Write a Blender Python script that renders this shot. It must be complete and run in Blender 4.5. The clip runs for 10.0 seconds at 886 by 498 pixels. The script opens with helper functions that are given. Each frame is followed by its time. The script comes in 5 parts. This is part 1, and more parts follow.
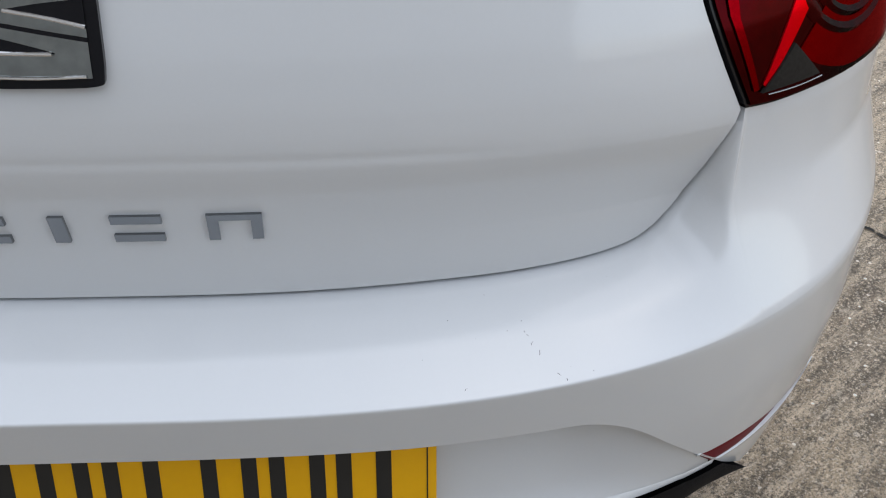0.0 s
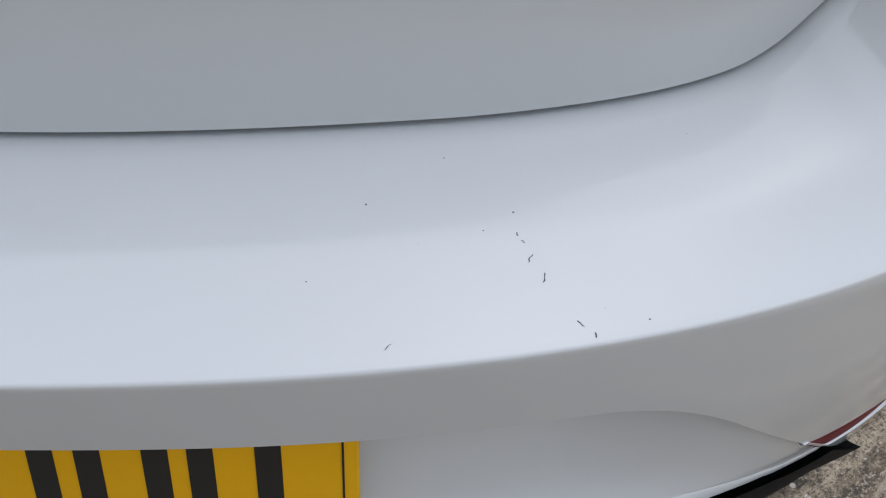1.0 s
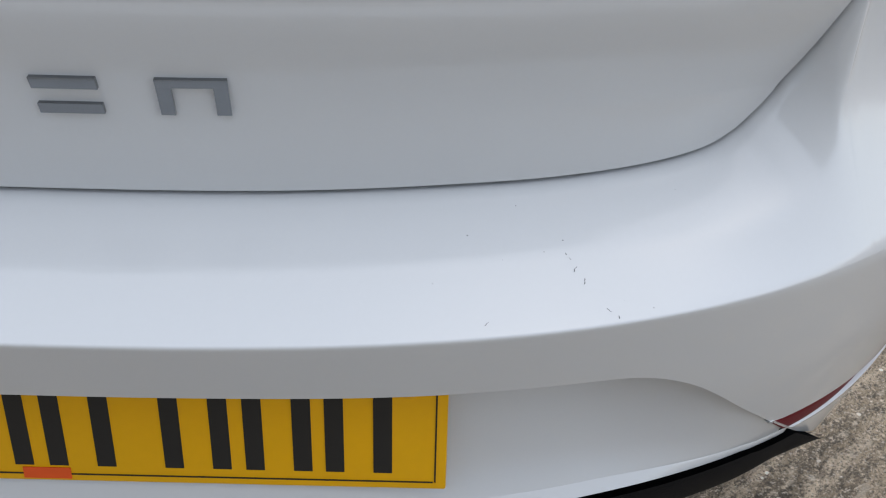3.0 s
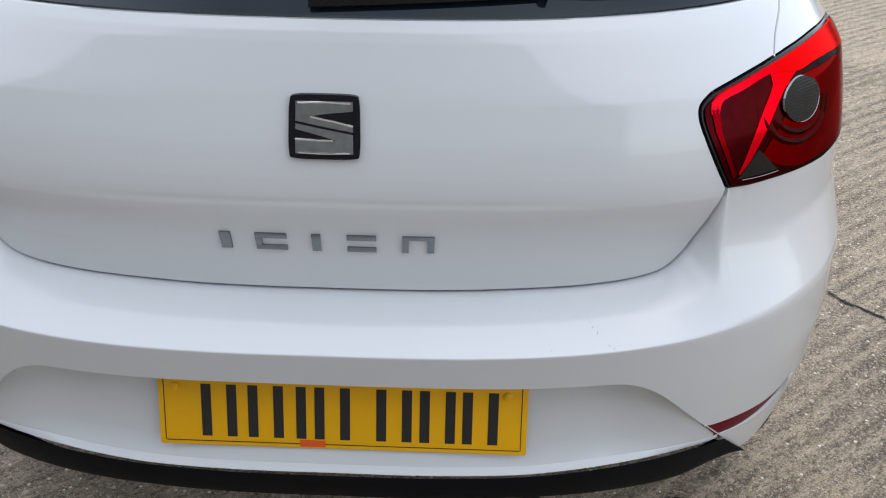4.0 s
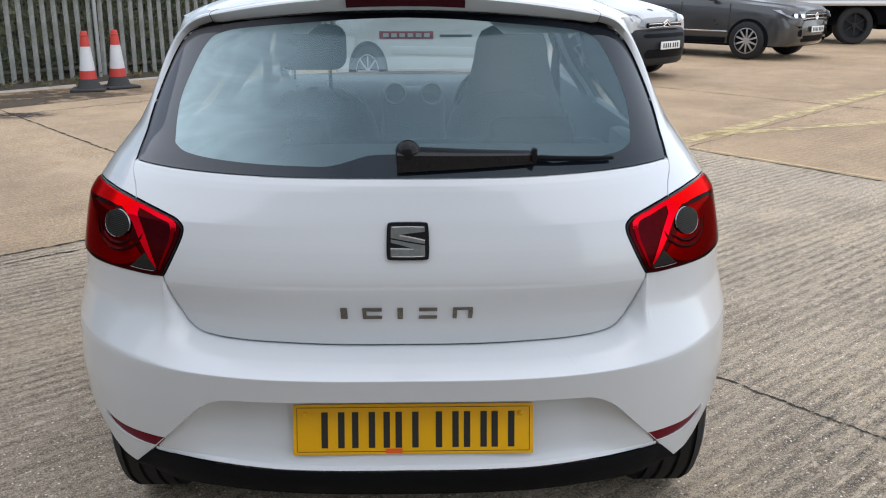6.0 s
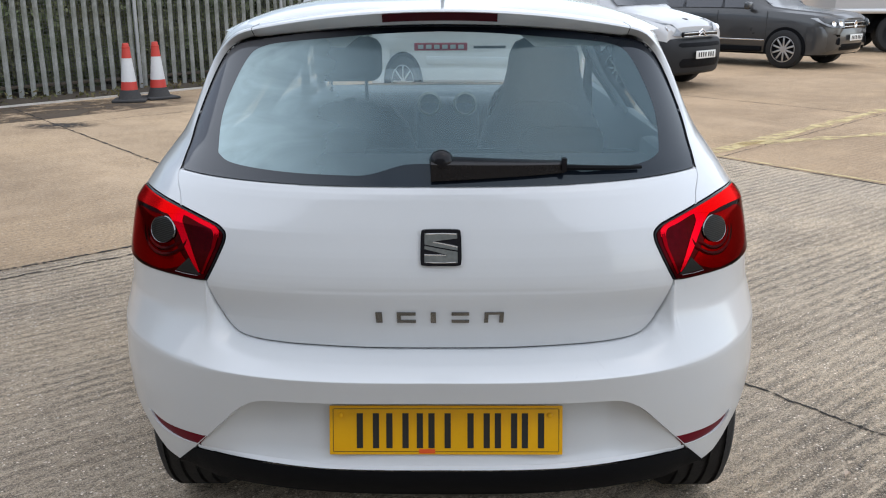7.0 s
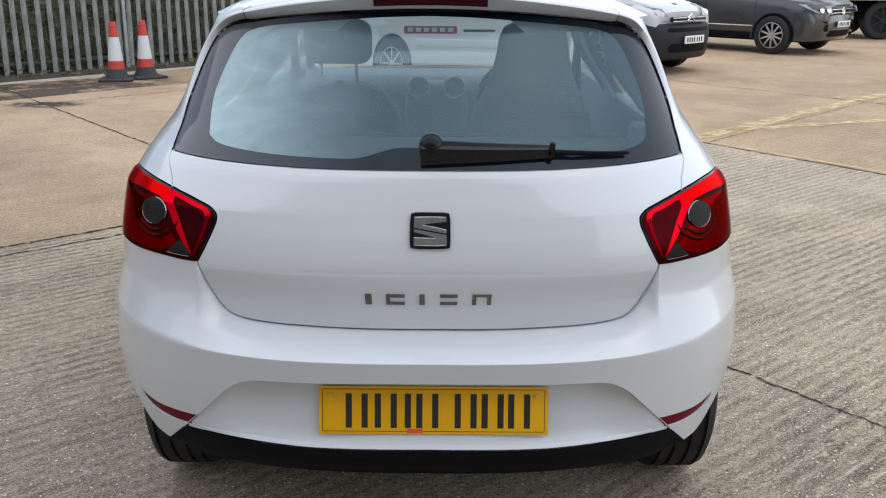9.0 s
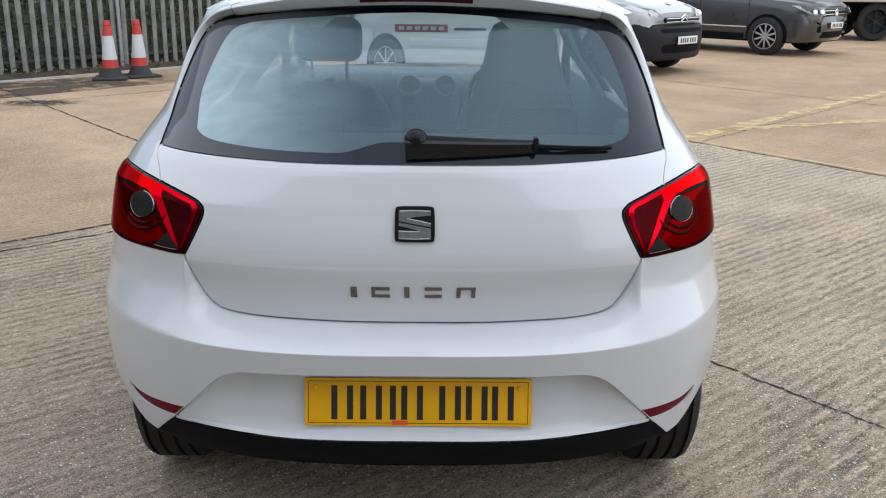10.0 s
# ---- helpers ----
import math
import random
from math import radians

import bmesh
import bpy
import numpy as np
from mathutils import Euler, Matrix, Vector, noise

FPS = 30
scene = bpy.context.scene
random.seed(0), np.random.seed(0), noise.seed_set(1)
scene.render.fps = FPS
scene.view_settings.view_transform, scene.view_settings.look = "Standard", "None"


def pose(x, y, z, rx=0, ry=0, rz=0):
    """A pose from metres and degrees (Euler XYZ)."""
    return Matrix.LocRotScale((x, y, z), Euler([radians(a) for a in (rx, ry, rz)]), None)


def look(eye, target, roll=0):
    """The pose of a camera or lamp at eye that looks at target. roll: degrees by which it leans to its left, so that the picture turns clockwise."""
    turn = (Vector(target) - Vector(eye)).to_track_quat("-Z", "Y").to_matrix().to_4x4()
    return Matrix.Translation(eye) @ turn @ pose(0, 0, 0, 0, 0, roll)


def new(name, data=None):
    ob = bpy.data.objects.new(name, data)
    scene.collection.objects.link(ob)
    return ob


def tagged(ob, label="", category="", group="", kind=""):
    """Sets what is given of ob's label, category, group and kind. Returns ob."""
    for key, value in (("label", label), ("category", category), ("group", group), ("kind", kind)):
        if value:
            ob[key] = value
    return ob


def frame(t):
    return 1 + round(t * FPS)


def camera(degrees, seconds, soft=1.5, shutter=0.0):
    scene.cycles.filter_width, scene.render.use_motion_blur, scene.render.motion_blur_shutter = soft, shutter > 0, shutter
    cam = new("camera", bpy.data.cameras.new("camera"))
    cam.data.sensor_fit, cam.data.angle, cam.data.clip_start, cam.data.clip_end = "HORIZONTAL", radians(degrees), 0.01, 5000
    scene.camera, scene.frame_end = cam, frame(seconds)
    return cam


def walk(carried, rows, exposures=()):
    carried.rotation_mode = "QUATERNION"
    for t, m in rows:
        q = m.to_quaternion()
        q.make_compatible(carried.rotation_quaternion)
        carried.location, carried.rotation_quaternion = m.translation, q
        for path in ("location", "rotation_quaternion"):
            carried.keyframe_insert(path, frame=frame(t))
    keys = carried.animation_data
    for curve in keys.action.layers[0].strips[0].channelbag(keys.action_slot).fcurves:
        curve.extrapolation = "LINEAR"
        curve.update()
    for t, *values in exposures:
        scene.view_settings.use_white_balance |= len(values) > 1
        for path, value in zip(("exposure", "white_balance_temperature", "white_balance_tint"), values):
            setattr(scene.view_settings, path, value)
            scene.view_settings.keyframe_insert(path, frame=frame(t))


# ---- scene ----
cam = camera(51.3, 10.0, soft=1.1)
PATH = [
    (0, (0.236, -0.569, 1.149), (0.321, 1.082, 0.024), 0.8),
    (0.2, (0.259, -0.485, 1.092), (0.350, 1.130, -0.084), 1.4),
    (0.5, (0.292, -0.386, 1.018), (0.353, 1.178, -0.228), 1.8),
    (1, (0.300, -0.276, 0.919), (0.315, 1.213, -0.417), 2.2),
    (1.5, (0.304, -0.226, 0.863), (0.325, 1.257, -0.478), 2.3),
    (2, (0.304, -0.221, 0.858), (0.331, 1.260, -0.486), 2.5),
    (2.2, (0.304, -0.235, 0.868), (0.331, 1.255, -0.466), 2.5),
    (3.3, (0.208, -0.608, 1.111), (0.219, 1.059, 0.006), 1.4),
    (3.5, (0.177, -0.729, 1.172), (0.193, 0.990, 0.150), 1.4),
    (3.8, (0.163, -0.887, 1.257), (0.143, 0.867, 0.300), 1.1),
    (4, (0.170, -1.029, 1.308), (0.120, 0.748, 0.389), 0.95),
    (4.2, (0.158, -1.185, 1.333), (0.102, 0.622, 0.475), 0.9),
    (4.5, (0.124, -1.375, 1.390), (0.062, 0.458, 0.593), 0.5),
    (5, (0.037, -1.624, 1.413), (0.015, 0.251, 0.718), -0.2),
    (5.5, (0.014, -1.743, 1.439), (0.052, 0.157, 0.817), 0.1),
    (5.7, (0.015, -1.763, 1.438), (0.077, 0.145, 0.844), 0.2),
    (6.8, (0.033, -1.869, 1.458), (0.012, 0.058, 0.924), -0.3),
    (7, (0.023, -1.859, 1.453), (-0.002, 0.065, 0.910), -0.3),
    (7.5, (0.031, -1.842, 1.450), (-0.006, 0.075, 0.883), -0.2),
    (8, (0.033, -1.840, 1.452), (0.014, 0.073, 0.869), -0.1),
    (8.5, (0.020, -1.845, 1.456), (0.013, 0.067, 0.872), 0.0),
    (9, (0.019, -1.884, 1.461), (0.022, 0.030, 0.882), 0.4),
    (9.5, (0.045, -1.915, 1.455), (0.059, 0.001, 0.882), 0.9),
    (10, (0.043, -1.911, 1.453), (0.056, 0.004, 0.875), 0.6),
]
walk(cam, [(t, look(eye, target, roll)) for t, eye, target, roll in PATH], [(0.0, 0.70), (0.6, 0.62), (1.2, 0.58), (2.2, 0.57), (3.5, 0.74), (4.5, 0.79), (5.5, 0.78), (10.0, 0.78)])

# ---- light: bright overcast sky with a wide, weak sun ----
SUN_UP, SUN_ROUND = radians(71), radians(115)
world = bpy.data.worlds.new("overcast_sky")
scene.world = world
world.use_nodes = True
wn, wl = world.node_tree.nodes, world.node_tree.links
sky = wn.new("ShaderNodeTexSky")
sky.sky_type, sky.sun_disc = "NISHITA", False
sky.sun_elevation, sky.sun_rotation = SUN_UP, SUN_ROUND
sky.air_density, sky.dust_density, sky.ozone_density = 1.0, 1.0, 1.0
pale = wn.new("ShaderNodeHueSaturation")
pale.inputs["Saturation"].default_value = 0.8
wl.new(sky.outputs["Color"], pale.inputs["Color"])
wl.new(pale.outputs["Color"], wn["Background"].inputs["Color"])
wn["Background"].inputs["Strength"].default_value = 0.08
sun = new("sun", bpy.data.lights.new("sun", "SUN"))
sun.data.energy, sun.data.angle, sun.data.color = 2.0, radians(178), (0.94, 0.97, 1.0)
sun.matrix_world = look((0, 0, 30), Vector((0, 0, 30)) - Vector((math.sin(SUN_ROUND) * math.cos(SUN_UP), math.cos(SUN_ROUND) * math.cos(SUN_UP), math.sin(SUN_UP))))
scene.view_settings.exposure = 0.45

# ---- materials ----
def material(name, color, rough=0.5, metal=0.0, coat=0.0, bump=0.0, scale=40.0, vary=0.12, detail=6.0, spec=0.5, second=None, second_scale=3.0, second_amount=0.5):
    """A surface with fine grain, broad unevenness and a little relief."""
    m = bpy.data.materials.new(name)
    m.use_nodes = True
    n, l = m.node_tree.nodes, m.node_tree.links
    b = n["Principled BSDF"]
    b.inputs["Metallic"].default_value, b.inputs["Coat Weight"].default_value = metal, coat
    b.inputs["Coat Roughness"].default_value, b.inputs["Specular IOR Level"].default_value = 0.08, spec
    at = n.new("ShaderNodeTexCoord")
    fine, broad = n.new("ShaderNodeTexNoise"), n.new("ShaderNodeTexNoise")
    for tex, size, d in ((fine, scale, detail), (broad, second_scale, 4.0)):
        tex.inputs["Scale"].default_value, tex.inputs["Detail"].default_value = size, d
        l.new(at.outputs["Object"], tex.inputs["Vector"])
    ramp = n.new("ShaderNodeMapRange")
    ramp.inputs["To Min"].default_value, ramp.inputs["To Max"].default_value = 1 - vary, 1 + vary
    l.new(fine.outputs["Fac"], ramp.inputs["Value"])
    mix = n.new("ShaderNodeMix")
    mix.data_type = "RGBA"
    mix.inputs["A"].default_value = (*color, 1)
    mix.inputs["B"].default_value = (*(second or [c * (1 - vary) for c in color]), 1)
    lift = n.new("ShaderNodeMapRange")
    lift.inputs["From Min"].default_value, lift.inputs["From Max"].default_value = 0.4, 0.75
    lift.inputs["To Max"].default_value = second_amount
    l.new(broad.outputs["Fac"], lift.inputs["Value"])
    l.new(lift.outputs["Result"], mix.inputs["Factor"])
    times = n.new("ShaderNodeMix")
    times.data_type, times.blend_type = "RGBA", "MULTIPLY"
    times.inputs["Factor"].default_value = 1
    l.new(mix.outputs["Result"], times.inputs["A"])
    l.new(ramp.outputs["Result"], times.inputs["B"])
    l.new(times.outputs["Result"], b.inputs["Base Color"])
    wear = n.new("ShaderNodeMapRange")
    wear.inputs["To Min"].default_value, wear.inputs["To Max"].default_value = max(0, rough * 0.8), min(1, rough * 1.2)
    l.new(broad.outputs["Fac"], wear.inputs["Value"])
    l.new(wear.outputs["Result"], b.inputs["Roughness"])
    if bump:
        relief = n.new("ShaderNodeBump")
        relief.inputs["Strength"].default_value, relief.inputs["Distance"].default_value = bump, 0.004
        l.new(fine.outputs["Fac"], relief.inputs["Height"])
        l.new(relief.outputs["Normal"], b.inputs["Normal"])
    return m


def clear(name, color, rough=0.0, least=0.07, haze=0.0, shine=(1, 1, 1)):
    """Thin glass: mirror gloss that grows towards grazing angles over a tinted see-through pane."""
    m = bpy.data.materials.new(name)
    m.use_nodes = True
    n, l = m.node_tree.nodes, m.node_tree.links
    n.remove(n["Principled BSDF"])
    see, gloss, mix, edge = n.new("ShaderNodeBsdfTransparent"), n.new("ShaderNodeBsdfGlossy"), n.new("ShaderNodeMixShader"), n.new("ShaderNodeLayerWeight")
    see.inputs["Color"].default_value = (*color, 1)
    gloss.inputs["Roughness"].default_value = rough
    gloss.inputs["Color"].default_value = (*shine, 1)
    edge.inputs["Blend"].default_value = 0.5
    steep, lift = n.new("ShaderNodeMath"), n.new("ShaderNodeMapRange")
    steep.operation, steep.inputs[1].default_value, lift.inputs["To Min"].default_value = "POWER", 5.0, least
    l.new(edge.outputs["Facing"], steep.inputs[0])
    l.new(steep.outputs["Value"], lift.inputs["Value"])
    l.new(lift.outputs["Result"], mix.inputs["Fac"])
    l.new(see.outputs["BSDF"], mix.inputs[1])
    l.new(gloss.outputs["BSDF"], mix.inputs[2])
    out = mix.outputs["Shader"]
    # film of thin dust and painted haze, standing in for mirrored sky
    if haze:
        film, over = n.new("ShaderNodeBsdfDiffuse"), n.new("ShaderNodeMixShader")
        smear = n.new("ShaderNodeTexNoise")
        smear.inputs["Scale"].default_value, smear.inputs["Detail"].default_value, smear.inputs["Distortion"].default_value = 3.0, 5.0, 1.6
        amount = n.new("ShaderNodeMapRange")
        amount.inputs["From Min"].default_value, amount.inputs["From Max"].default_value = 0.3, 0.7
        amount.inputs["To Min"].default_value, amount.inputs["To Max"].default_value = haze * 0.85, haze * 1.2
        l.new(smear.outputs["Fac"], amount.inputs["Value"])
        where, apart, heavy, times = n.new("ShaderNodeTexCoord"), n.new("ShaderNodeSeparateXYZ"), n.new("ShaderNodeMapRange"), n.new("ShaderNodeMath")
        for key, v in (("From Min", -0.56), ("From Max", -0.12), ("To Min", 7.0), ("To Max", 2.1)):   # paler on one side, painted for bright sky mirrored there
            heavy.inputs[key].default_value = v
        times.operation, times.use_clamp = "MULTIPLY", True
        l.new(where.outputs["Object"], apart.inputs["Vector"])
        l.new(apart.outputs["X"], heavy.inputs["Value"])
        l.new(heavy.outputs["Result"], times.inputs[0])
        pale_side, grey = n.new("ShaderNodeMapRange"), n.new("ShaderNodeMix")      # near-white on that side for the mirrored sky, grey veil elsewhere
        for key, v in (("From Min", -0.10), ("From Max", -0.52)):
            pale_side.inputs[key].default_value = v
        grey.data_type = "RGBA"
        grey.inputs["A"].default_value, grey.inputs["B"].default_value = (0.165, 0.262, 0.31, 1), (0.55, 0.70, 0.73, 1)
        l.new(apart.outputs["X"], pale_side.inputs["Value"])
        l.new(pale_side.outputs["Result"], grey.inputs["Factor"])
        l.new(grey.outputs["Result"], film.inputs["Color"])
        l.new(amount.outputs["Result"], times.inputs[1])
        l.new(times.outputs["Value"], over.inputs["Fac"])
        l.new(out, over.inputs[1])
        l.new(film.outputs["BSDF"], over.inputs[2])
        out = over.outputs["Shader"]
    l.new(out, n["Material Output"].inputs["Surface"])
    return m


WHITE = material("white_car_paint", (0.578, 0.60, 0.62), 0.32, coat=1.0, scale=300, vary=0.01, second=(0.558, 0.58, 0.60), second_amount=0.3)
BLACK = material("black_textured_plastic", (0.006, 0.0065, 0.008), 0.6, spec=0.06, bump=0.25, scale=500, vary=0.2)
GLOSS_BLACK = material("gloss_black_plastic", (0.006, 0.006, 0.008), 0.12, scale=60, vary=0.1, spec=0.22)
GAP = material("dark_panel_gap", (0.01, 0.01, 0.011), 0.9)
CHROME = material("chrome", (0.86, 0.86, 0.87), 0.16, metal=1.0, scale=30, vary=0.03)
DARK_CHROME = material("satin_dark_chrome", (0.24, 0.25, 0.26), 0.08, metal=1.0, scale=30, vary=0.05)
BADGE_FIELD = material("brushed_chrome_field", (0.30, 0.32, 0.32), 0.08, metal=1.0, bump=0.35, scale=90, vary=0.3, detail=1.0)
YELLOW = material("yellow_plate_film", (0.80, 0.41, 0.003), 0.35, spec=0.3, scale=120, vary=0.03, second=(0.66, 0.38, 0.006))
INK = material("black_plate_ink", (0.012, 0.012, 0.012), 0.45)
ORANGE = material("orange_red_sticker", (0.75, 0.09, 0.01), 0.5)
RED = material("red_lamp_lens", (0.66, 0.004, 0.014), 0.16, metal=0.92, scale=200, vary=0.06, spec=0.1)
DARK_RED = material("deep_red_lamp_lens", (0.048, 0.0006, 0.0025), 0.16, metal=0.95, coat=0.05, scale=90, vary=0.45, spec=0.1)
MID_RED = material("ribbed_red_lamp_lens", (0.19, 0.0011, 0.004), 0.14, metal=0.95, scale=260, vary=0.25, spec=0.1)
BRAKE_RED = material("very_dark_red_lens", (0.05, 0.0015, 0.004), 0.12, scale=200, vary=0.2, spec=0.3)
GREY_LENS = material("smoked_clear_lens", (0.019, 0.018, 0.017), 0.25, scale=300, vary=0.35, spec=0.06)
LENS_RIB = material("smoked_lens_rib", (0.026, 0.027, 0.025), 0.6, scale=300, vary=0.3, spec=0.05)
for lens, deep in ((RED, 1.0), (DARK_RED, 0.30), (MID_RED, 0.5)):   # stays red where it is seen edge-on
    lens.node_tree.nodes["Principled BSDF"].inputs["Specular Tint"].default_value = (deep, 0.03 * deep, 0.06 * deep, 1)
REFLECTOR = material("dull_red_reflector", (0.12, 0.003, 0.012), 0.4, spec=0.08, scale=400, vary=0.15)
FRIT = material("black_ceramic_glass_edge", (0.008, 0.011, 0.017), 0.06, spec=0.30, scale=30, vary=0.1)


def sky_haze_side(m, haze, from_x, to_x):
    """Paints one side paler, standing in for bright sky mirrored there."""
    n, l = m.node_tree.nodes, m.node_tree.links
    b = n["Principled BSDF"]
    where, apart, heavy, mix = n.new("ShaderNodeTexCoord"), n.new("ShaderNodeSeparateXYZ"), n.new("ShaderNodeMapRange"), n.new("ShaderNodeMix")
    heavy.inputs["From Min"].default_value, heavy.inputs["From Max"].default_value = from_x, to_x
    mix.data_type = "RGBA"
    mix.inputs["B"].default_value = (*haze, 1)
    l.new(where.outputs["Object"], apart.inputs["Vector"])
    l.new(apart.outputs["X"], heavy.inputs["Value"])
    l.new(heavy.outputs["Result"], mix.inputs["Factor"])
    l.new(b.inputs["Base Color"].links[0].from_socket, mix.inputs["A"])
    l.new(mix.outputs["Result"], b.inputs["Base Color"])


sky_haze_side(FRIT, (0.115, 0.115, 0.124), -0.12, -0.58)
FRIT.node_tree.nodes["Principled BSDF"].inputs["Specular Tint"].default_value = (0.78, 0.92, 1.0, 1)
GLASS = clear("tinted_rear_glass", (0.88, 0.98, 1.0), least=0.05, haze=0.12, shine=(0.74, 0.92, 1.0))
SIDE_GLASS = clear("side_window_glass", (0.88, 0.94, 0.92))
FABRIC = material("dark_seat_fabric", (0.048, 0.055, 0.064), 0.9, scale=40, vary=0.1)
TRIM_GREY = material("grey_cabin_plastic", (0.072, 0.082, 0.092), 0.6, scale=30, vary=0.1)
LINING = material("pale_roof_lining", (0.45, 0.45, 0.43), 0.9, bump=0.2, scale=300, vary=0.05)
RUBBER = material("tyre_rubber", (0.007, 0.007, 0.008), 0.75, bump=0.4, scale=90, vary=0.25, second=(0.016, 0.0155, 0.015))
ALLOY = material("silver_alloy", (0.55, 0.55, 0.56), 0.3, metal=0.9, scale=60, vary=0.06)
STEEL = material("galvanised_steel", (0.27, 0.28, 0.265), 0.6, metal=0.2, bump=0.15, scale=25, vary=0.3, second=(0.11, 0.115, 0.085), second_scale=3.0, second_amount=0.9)
CONE_RED = material("orange_red_cone_plastic", (0.52, 0.045, 0.035), 0.5, scale=60, vary=0.08, second=(0.5, 0.06, 0.03))
CONE_WHITE = material("scuffed_white_sleeve", (0.62, 0.63, 0.64), 0.45, scale=40, vary=0.06, second=(0.45, 0.45, 0.45))
CONE_BASE = material("dusty_black_rubber", (0.035, 0.035, 0.037), 0.85, scale=60, vary=0.3, bump=0.3, second=(0.07, 0.066, 0.06))
GREY_PAINT = material("metallic_grey_paint", (0.040, 0.041, 0.043), 0.3, metal=0.2, coat=1.0, scale=500, vary=0.06)
VAN_WHITE = material("white_van_paint", (0.47, 0.48, 0.495), 0.35, coat=1.0, scale=60, vary=0.02)
VAN_PLASTIC = material("grey_black_bumper_plastic", (0.016, 0.017, 0.019), 0.6, spec=0.25, bump=0.2, scale=300, vary=0.2)
HEADLAMP = material("clear_headlamp", (0.46, 0.49, 0.52), 0.15, metal=0.25, coat=1.0, scale=40, vary=0.3)
PLATE_WHITE = material("white_plate_film", (0.7, 0.7, 0.68), 0.4, scale=100, vary=0.03)
SOIL = material("damp_soil_and_leaf_litter", (0.05, 0.038, 0.027), 0.95, bump=0.8, scale=30, vary=0.5, second=(0.09, 0.07, 0.045), second_scale=5)
KERB = material("worn_pale_concrete_edge", (0.46, 0.43, 0.39), 0.9, bump=0.5, scale=40, vary=0.2, second=(0.2, 0.19, 0.17))
LEAF = material("hedge_leaves", (0.15, 0.19, 0.08), 0.7, scale=8, vary=0.5, second=(0.24, 0.21, 0.12), second_scale=1.5, second_amount=0.8)


def concrete():
    m = bpy.data.materials.new("tamped_concrete")
    m.use_nodes = True
    n, l = m.node_tree.nodes, m.node_tree.links
    b = n["Principled BSDF"]
    at, turn = n.new("ShaderNodeTexCoord"), n.new("ShaderNodeMapping")
    turn.inputs["Rotation"].default_value = (0, 0, radians(-40.5))
    l.new(at.outputs["Object"], turn.inputs["Vector"])

    def noise_tex(scale, detail, stretch=None, rough=0.6):
        t = n.new("ShaderNodeTexNoise")
        t.inputs["Scale"].default_value, t.inputs["Detail"].default_value, t.inputs["Roughness"].default_value = scale, detail, rough
        src = turn.outputs["Vector"]
        if stretch:
            s = n.new("ShaderNodeMapping")
            s.inputs["Scale"].default_value = stretch
            l.new(src, s.inputs["Vector"])
            src = s.outputs["Vector"]
        l.new(src, t.inputs["Vector"])
        return t

    wave = n.new("ShaderNodeTexWave")                   # ridges left by the tamping beam
    wave.wave_type, wave.bands_direction, wave.wave_profile = "BANDS", "Y", "SIN"
    for key, v in (("Scale", 4.9), ("Distortion", 3.8), ("Detail", 8.0), ("Detail Scale", 3.6), ("Detail Roughness", 0.78)):
        wave.inputs[key].default_value = v
    l.new(turn.outputs["Vector"], wave.inputs["Vector"])
    broken = noise_tex(1.0, 6.0, (4.5, 16, 1), 0.75)      # breaks the ridges up along their length
    grit, grain = noise_tex(1.0, 6.0, (38, 75, 1), 0.85), noise_tex(100, 5.0, None, 0.85)
    cloud = noise_tex(0.8, 10.0, (0.6, 1.6, 1), 0.72)
    crumb, speck = noise_tex(210, 3.0, (1, 1.25, 1), 0.7), noise_tex(150, 4.0, (1.2, 1, 1), 0.75)
    patch_tex, blot, worn = noise_tex(0.35, 5.0), noise_tex(2.2, 5.0), noise_tex(0.45, 4.0, None, 0.6)

    def side(nx, ny, at_least, soft=0.02):
        """1 on the far slabs, beyond a joint."""
        dot = n.new("ShaderNodeVectorMath")
        dot.operation, dot.inputs[1].default_value = "DOT_PRODUCT", (nx, ny, 0)
        l.new(at.outputs["Object"], dot.inputs[0])
        return remap(dot.outputs["Value"], at_least - soft, at_least + soft, 0, 1)

    def cells(scale):
        v = n.new("ShaderNodeTexVoronoi")
        v.inputs["Scale"].default_value = scale
        l.new(turn.outputs["Vector"], v.inputs["Vector"])
        return v

    stone, pit, fleck = cells(34), cells(44), cells(78)

    def remap(sock, a, b_, c, d):
        r = n.new("ShaderNodeMapRange")
        for k, v in zip(("From Min", "From Max", "To Min", "To Max"), (a, b_, c, d)):
            r.inputs[k].default_value = v
        l.new(sock, r.inputs["Value"])
        return r.outputs["Result"]

    def blend(a, c, fac, how="MIX"):
        x = n.new("ShaderNodeMix")
        x.data_type, x.blend_type = "RGBA", how
        for key, v in (("A", a), ("B", c), ("Factor", fac)):
            if isinstance(v, (tuple, float, int)):
                x.inputs[key].default_value = (*v, 1) if isinstance(v, tuple) else v
            else:
                l.new(v, x.inputs[key])
        return x.outputs["Result"]

    def calc(a, c, how="MULTIPLY"):
        x = n.new("ShaderNodeMath")
        x.operation = how
        for i, v in enumerate((a, c)):
            if isinstance(v, (float, int)):
                x.inputs[i].default_value = v
            else:
                l.new(v, x.inputs[i])
        return x.outputs["Value"]

    tone = blend((0.40, 0.335, 0.26), (0.56, 0.45, 0.315), remap(patch_tex.outputs["Fac"], 0.42, 0.60, 0, 1))
    tone = blend(tone, (0.22, 0.20, 0.175), remap(blot.outputs["Fac"], 0.48, 0.75, 0, 0.6))
    tone = blend(tone, (0.16, 0.125, 0.09), remap(cloud.outputs["Fac"], 0.47, 0.63, 0, 0.85))
    smooth_slab = calc(side(0.788, 0.615, 5.71), side(-0.657, 0.754, 3.75), "MAXIMUM")
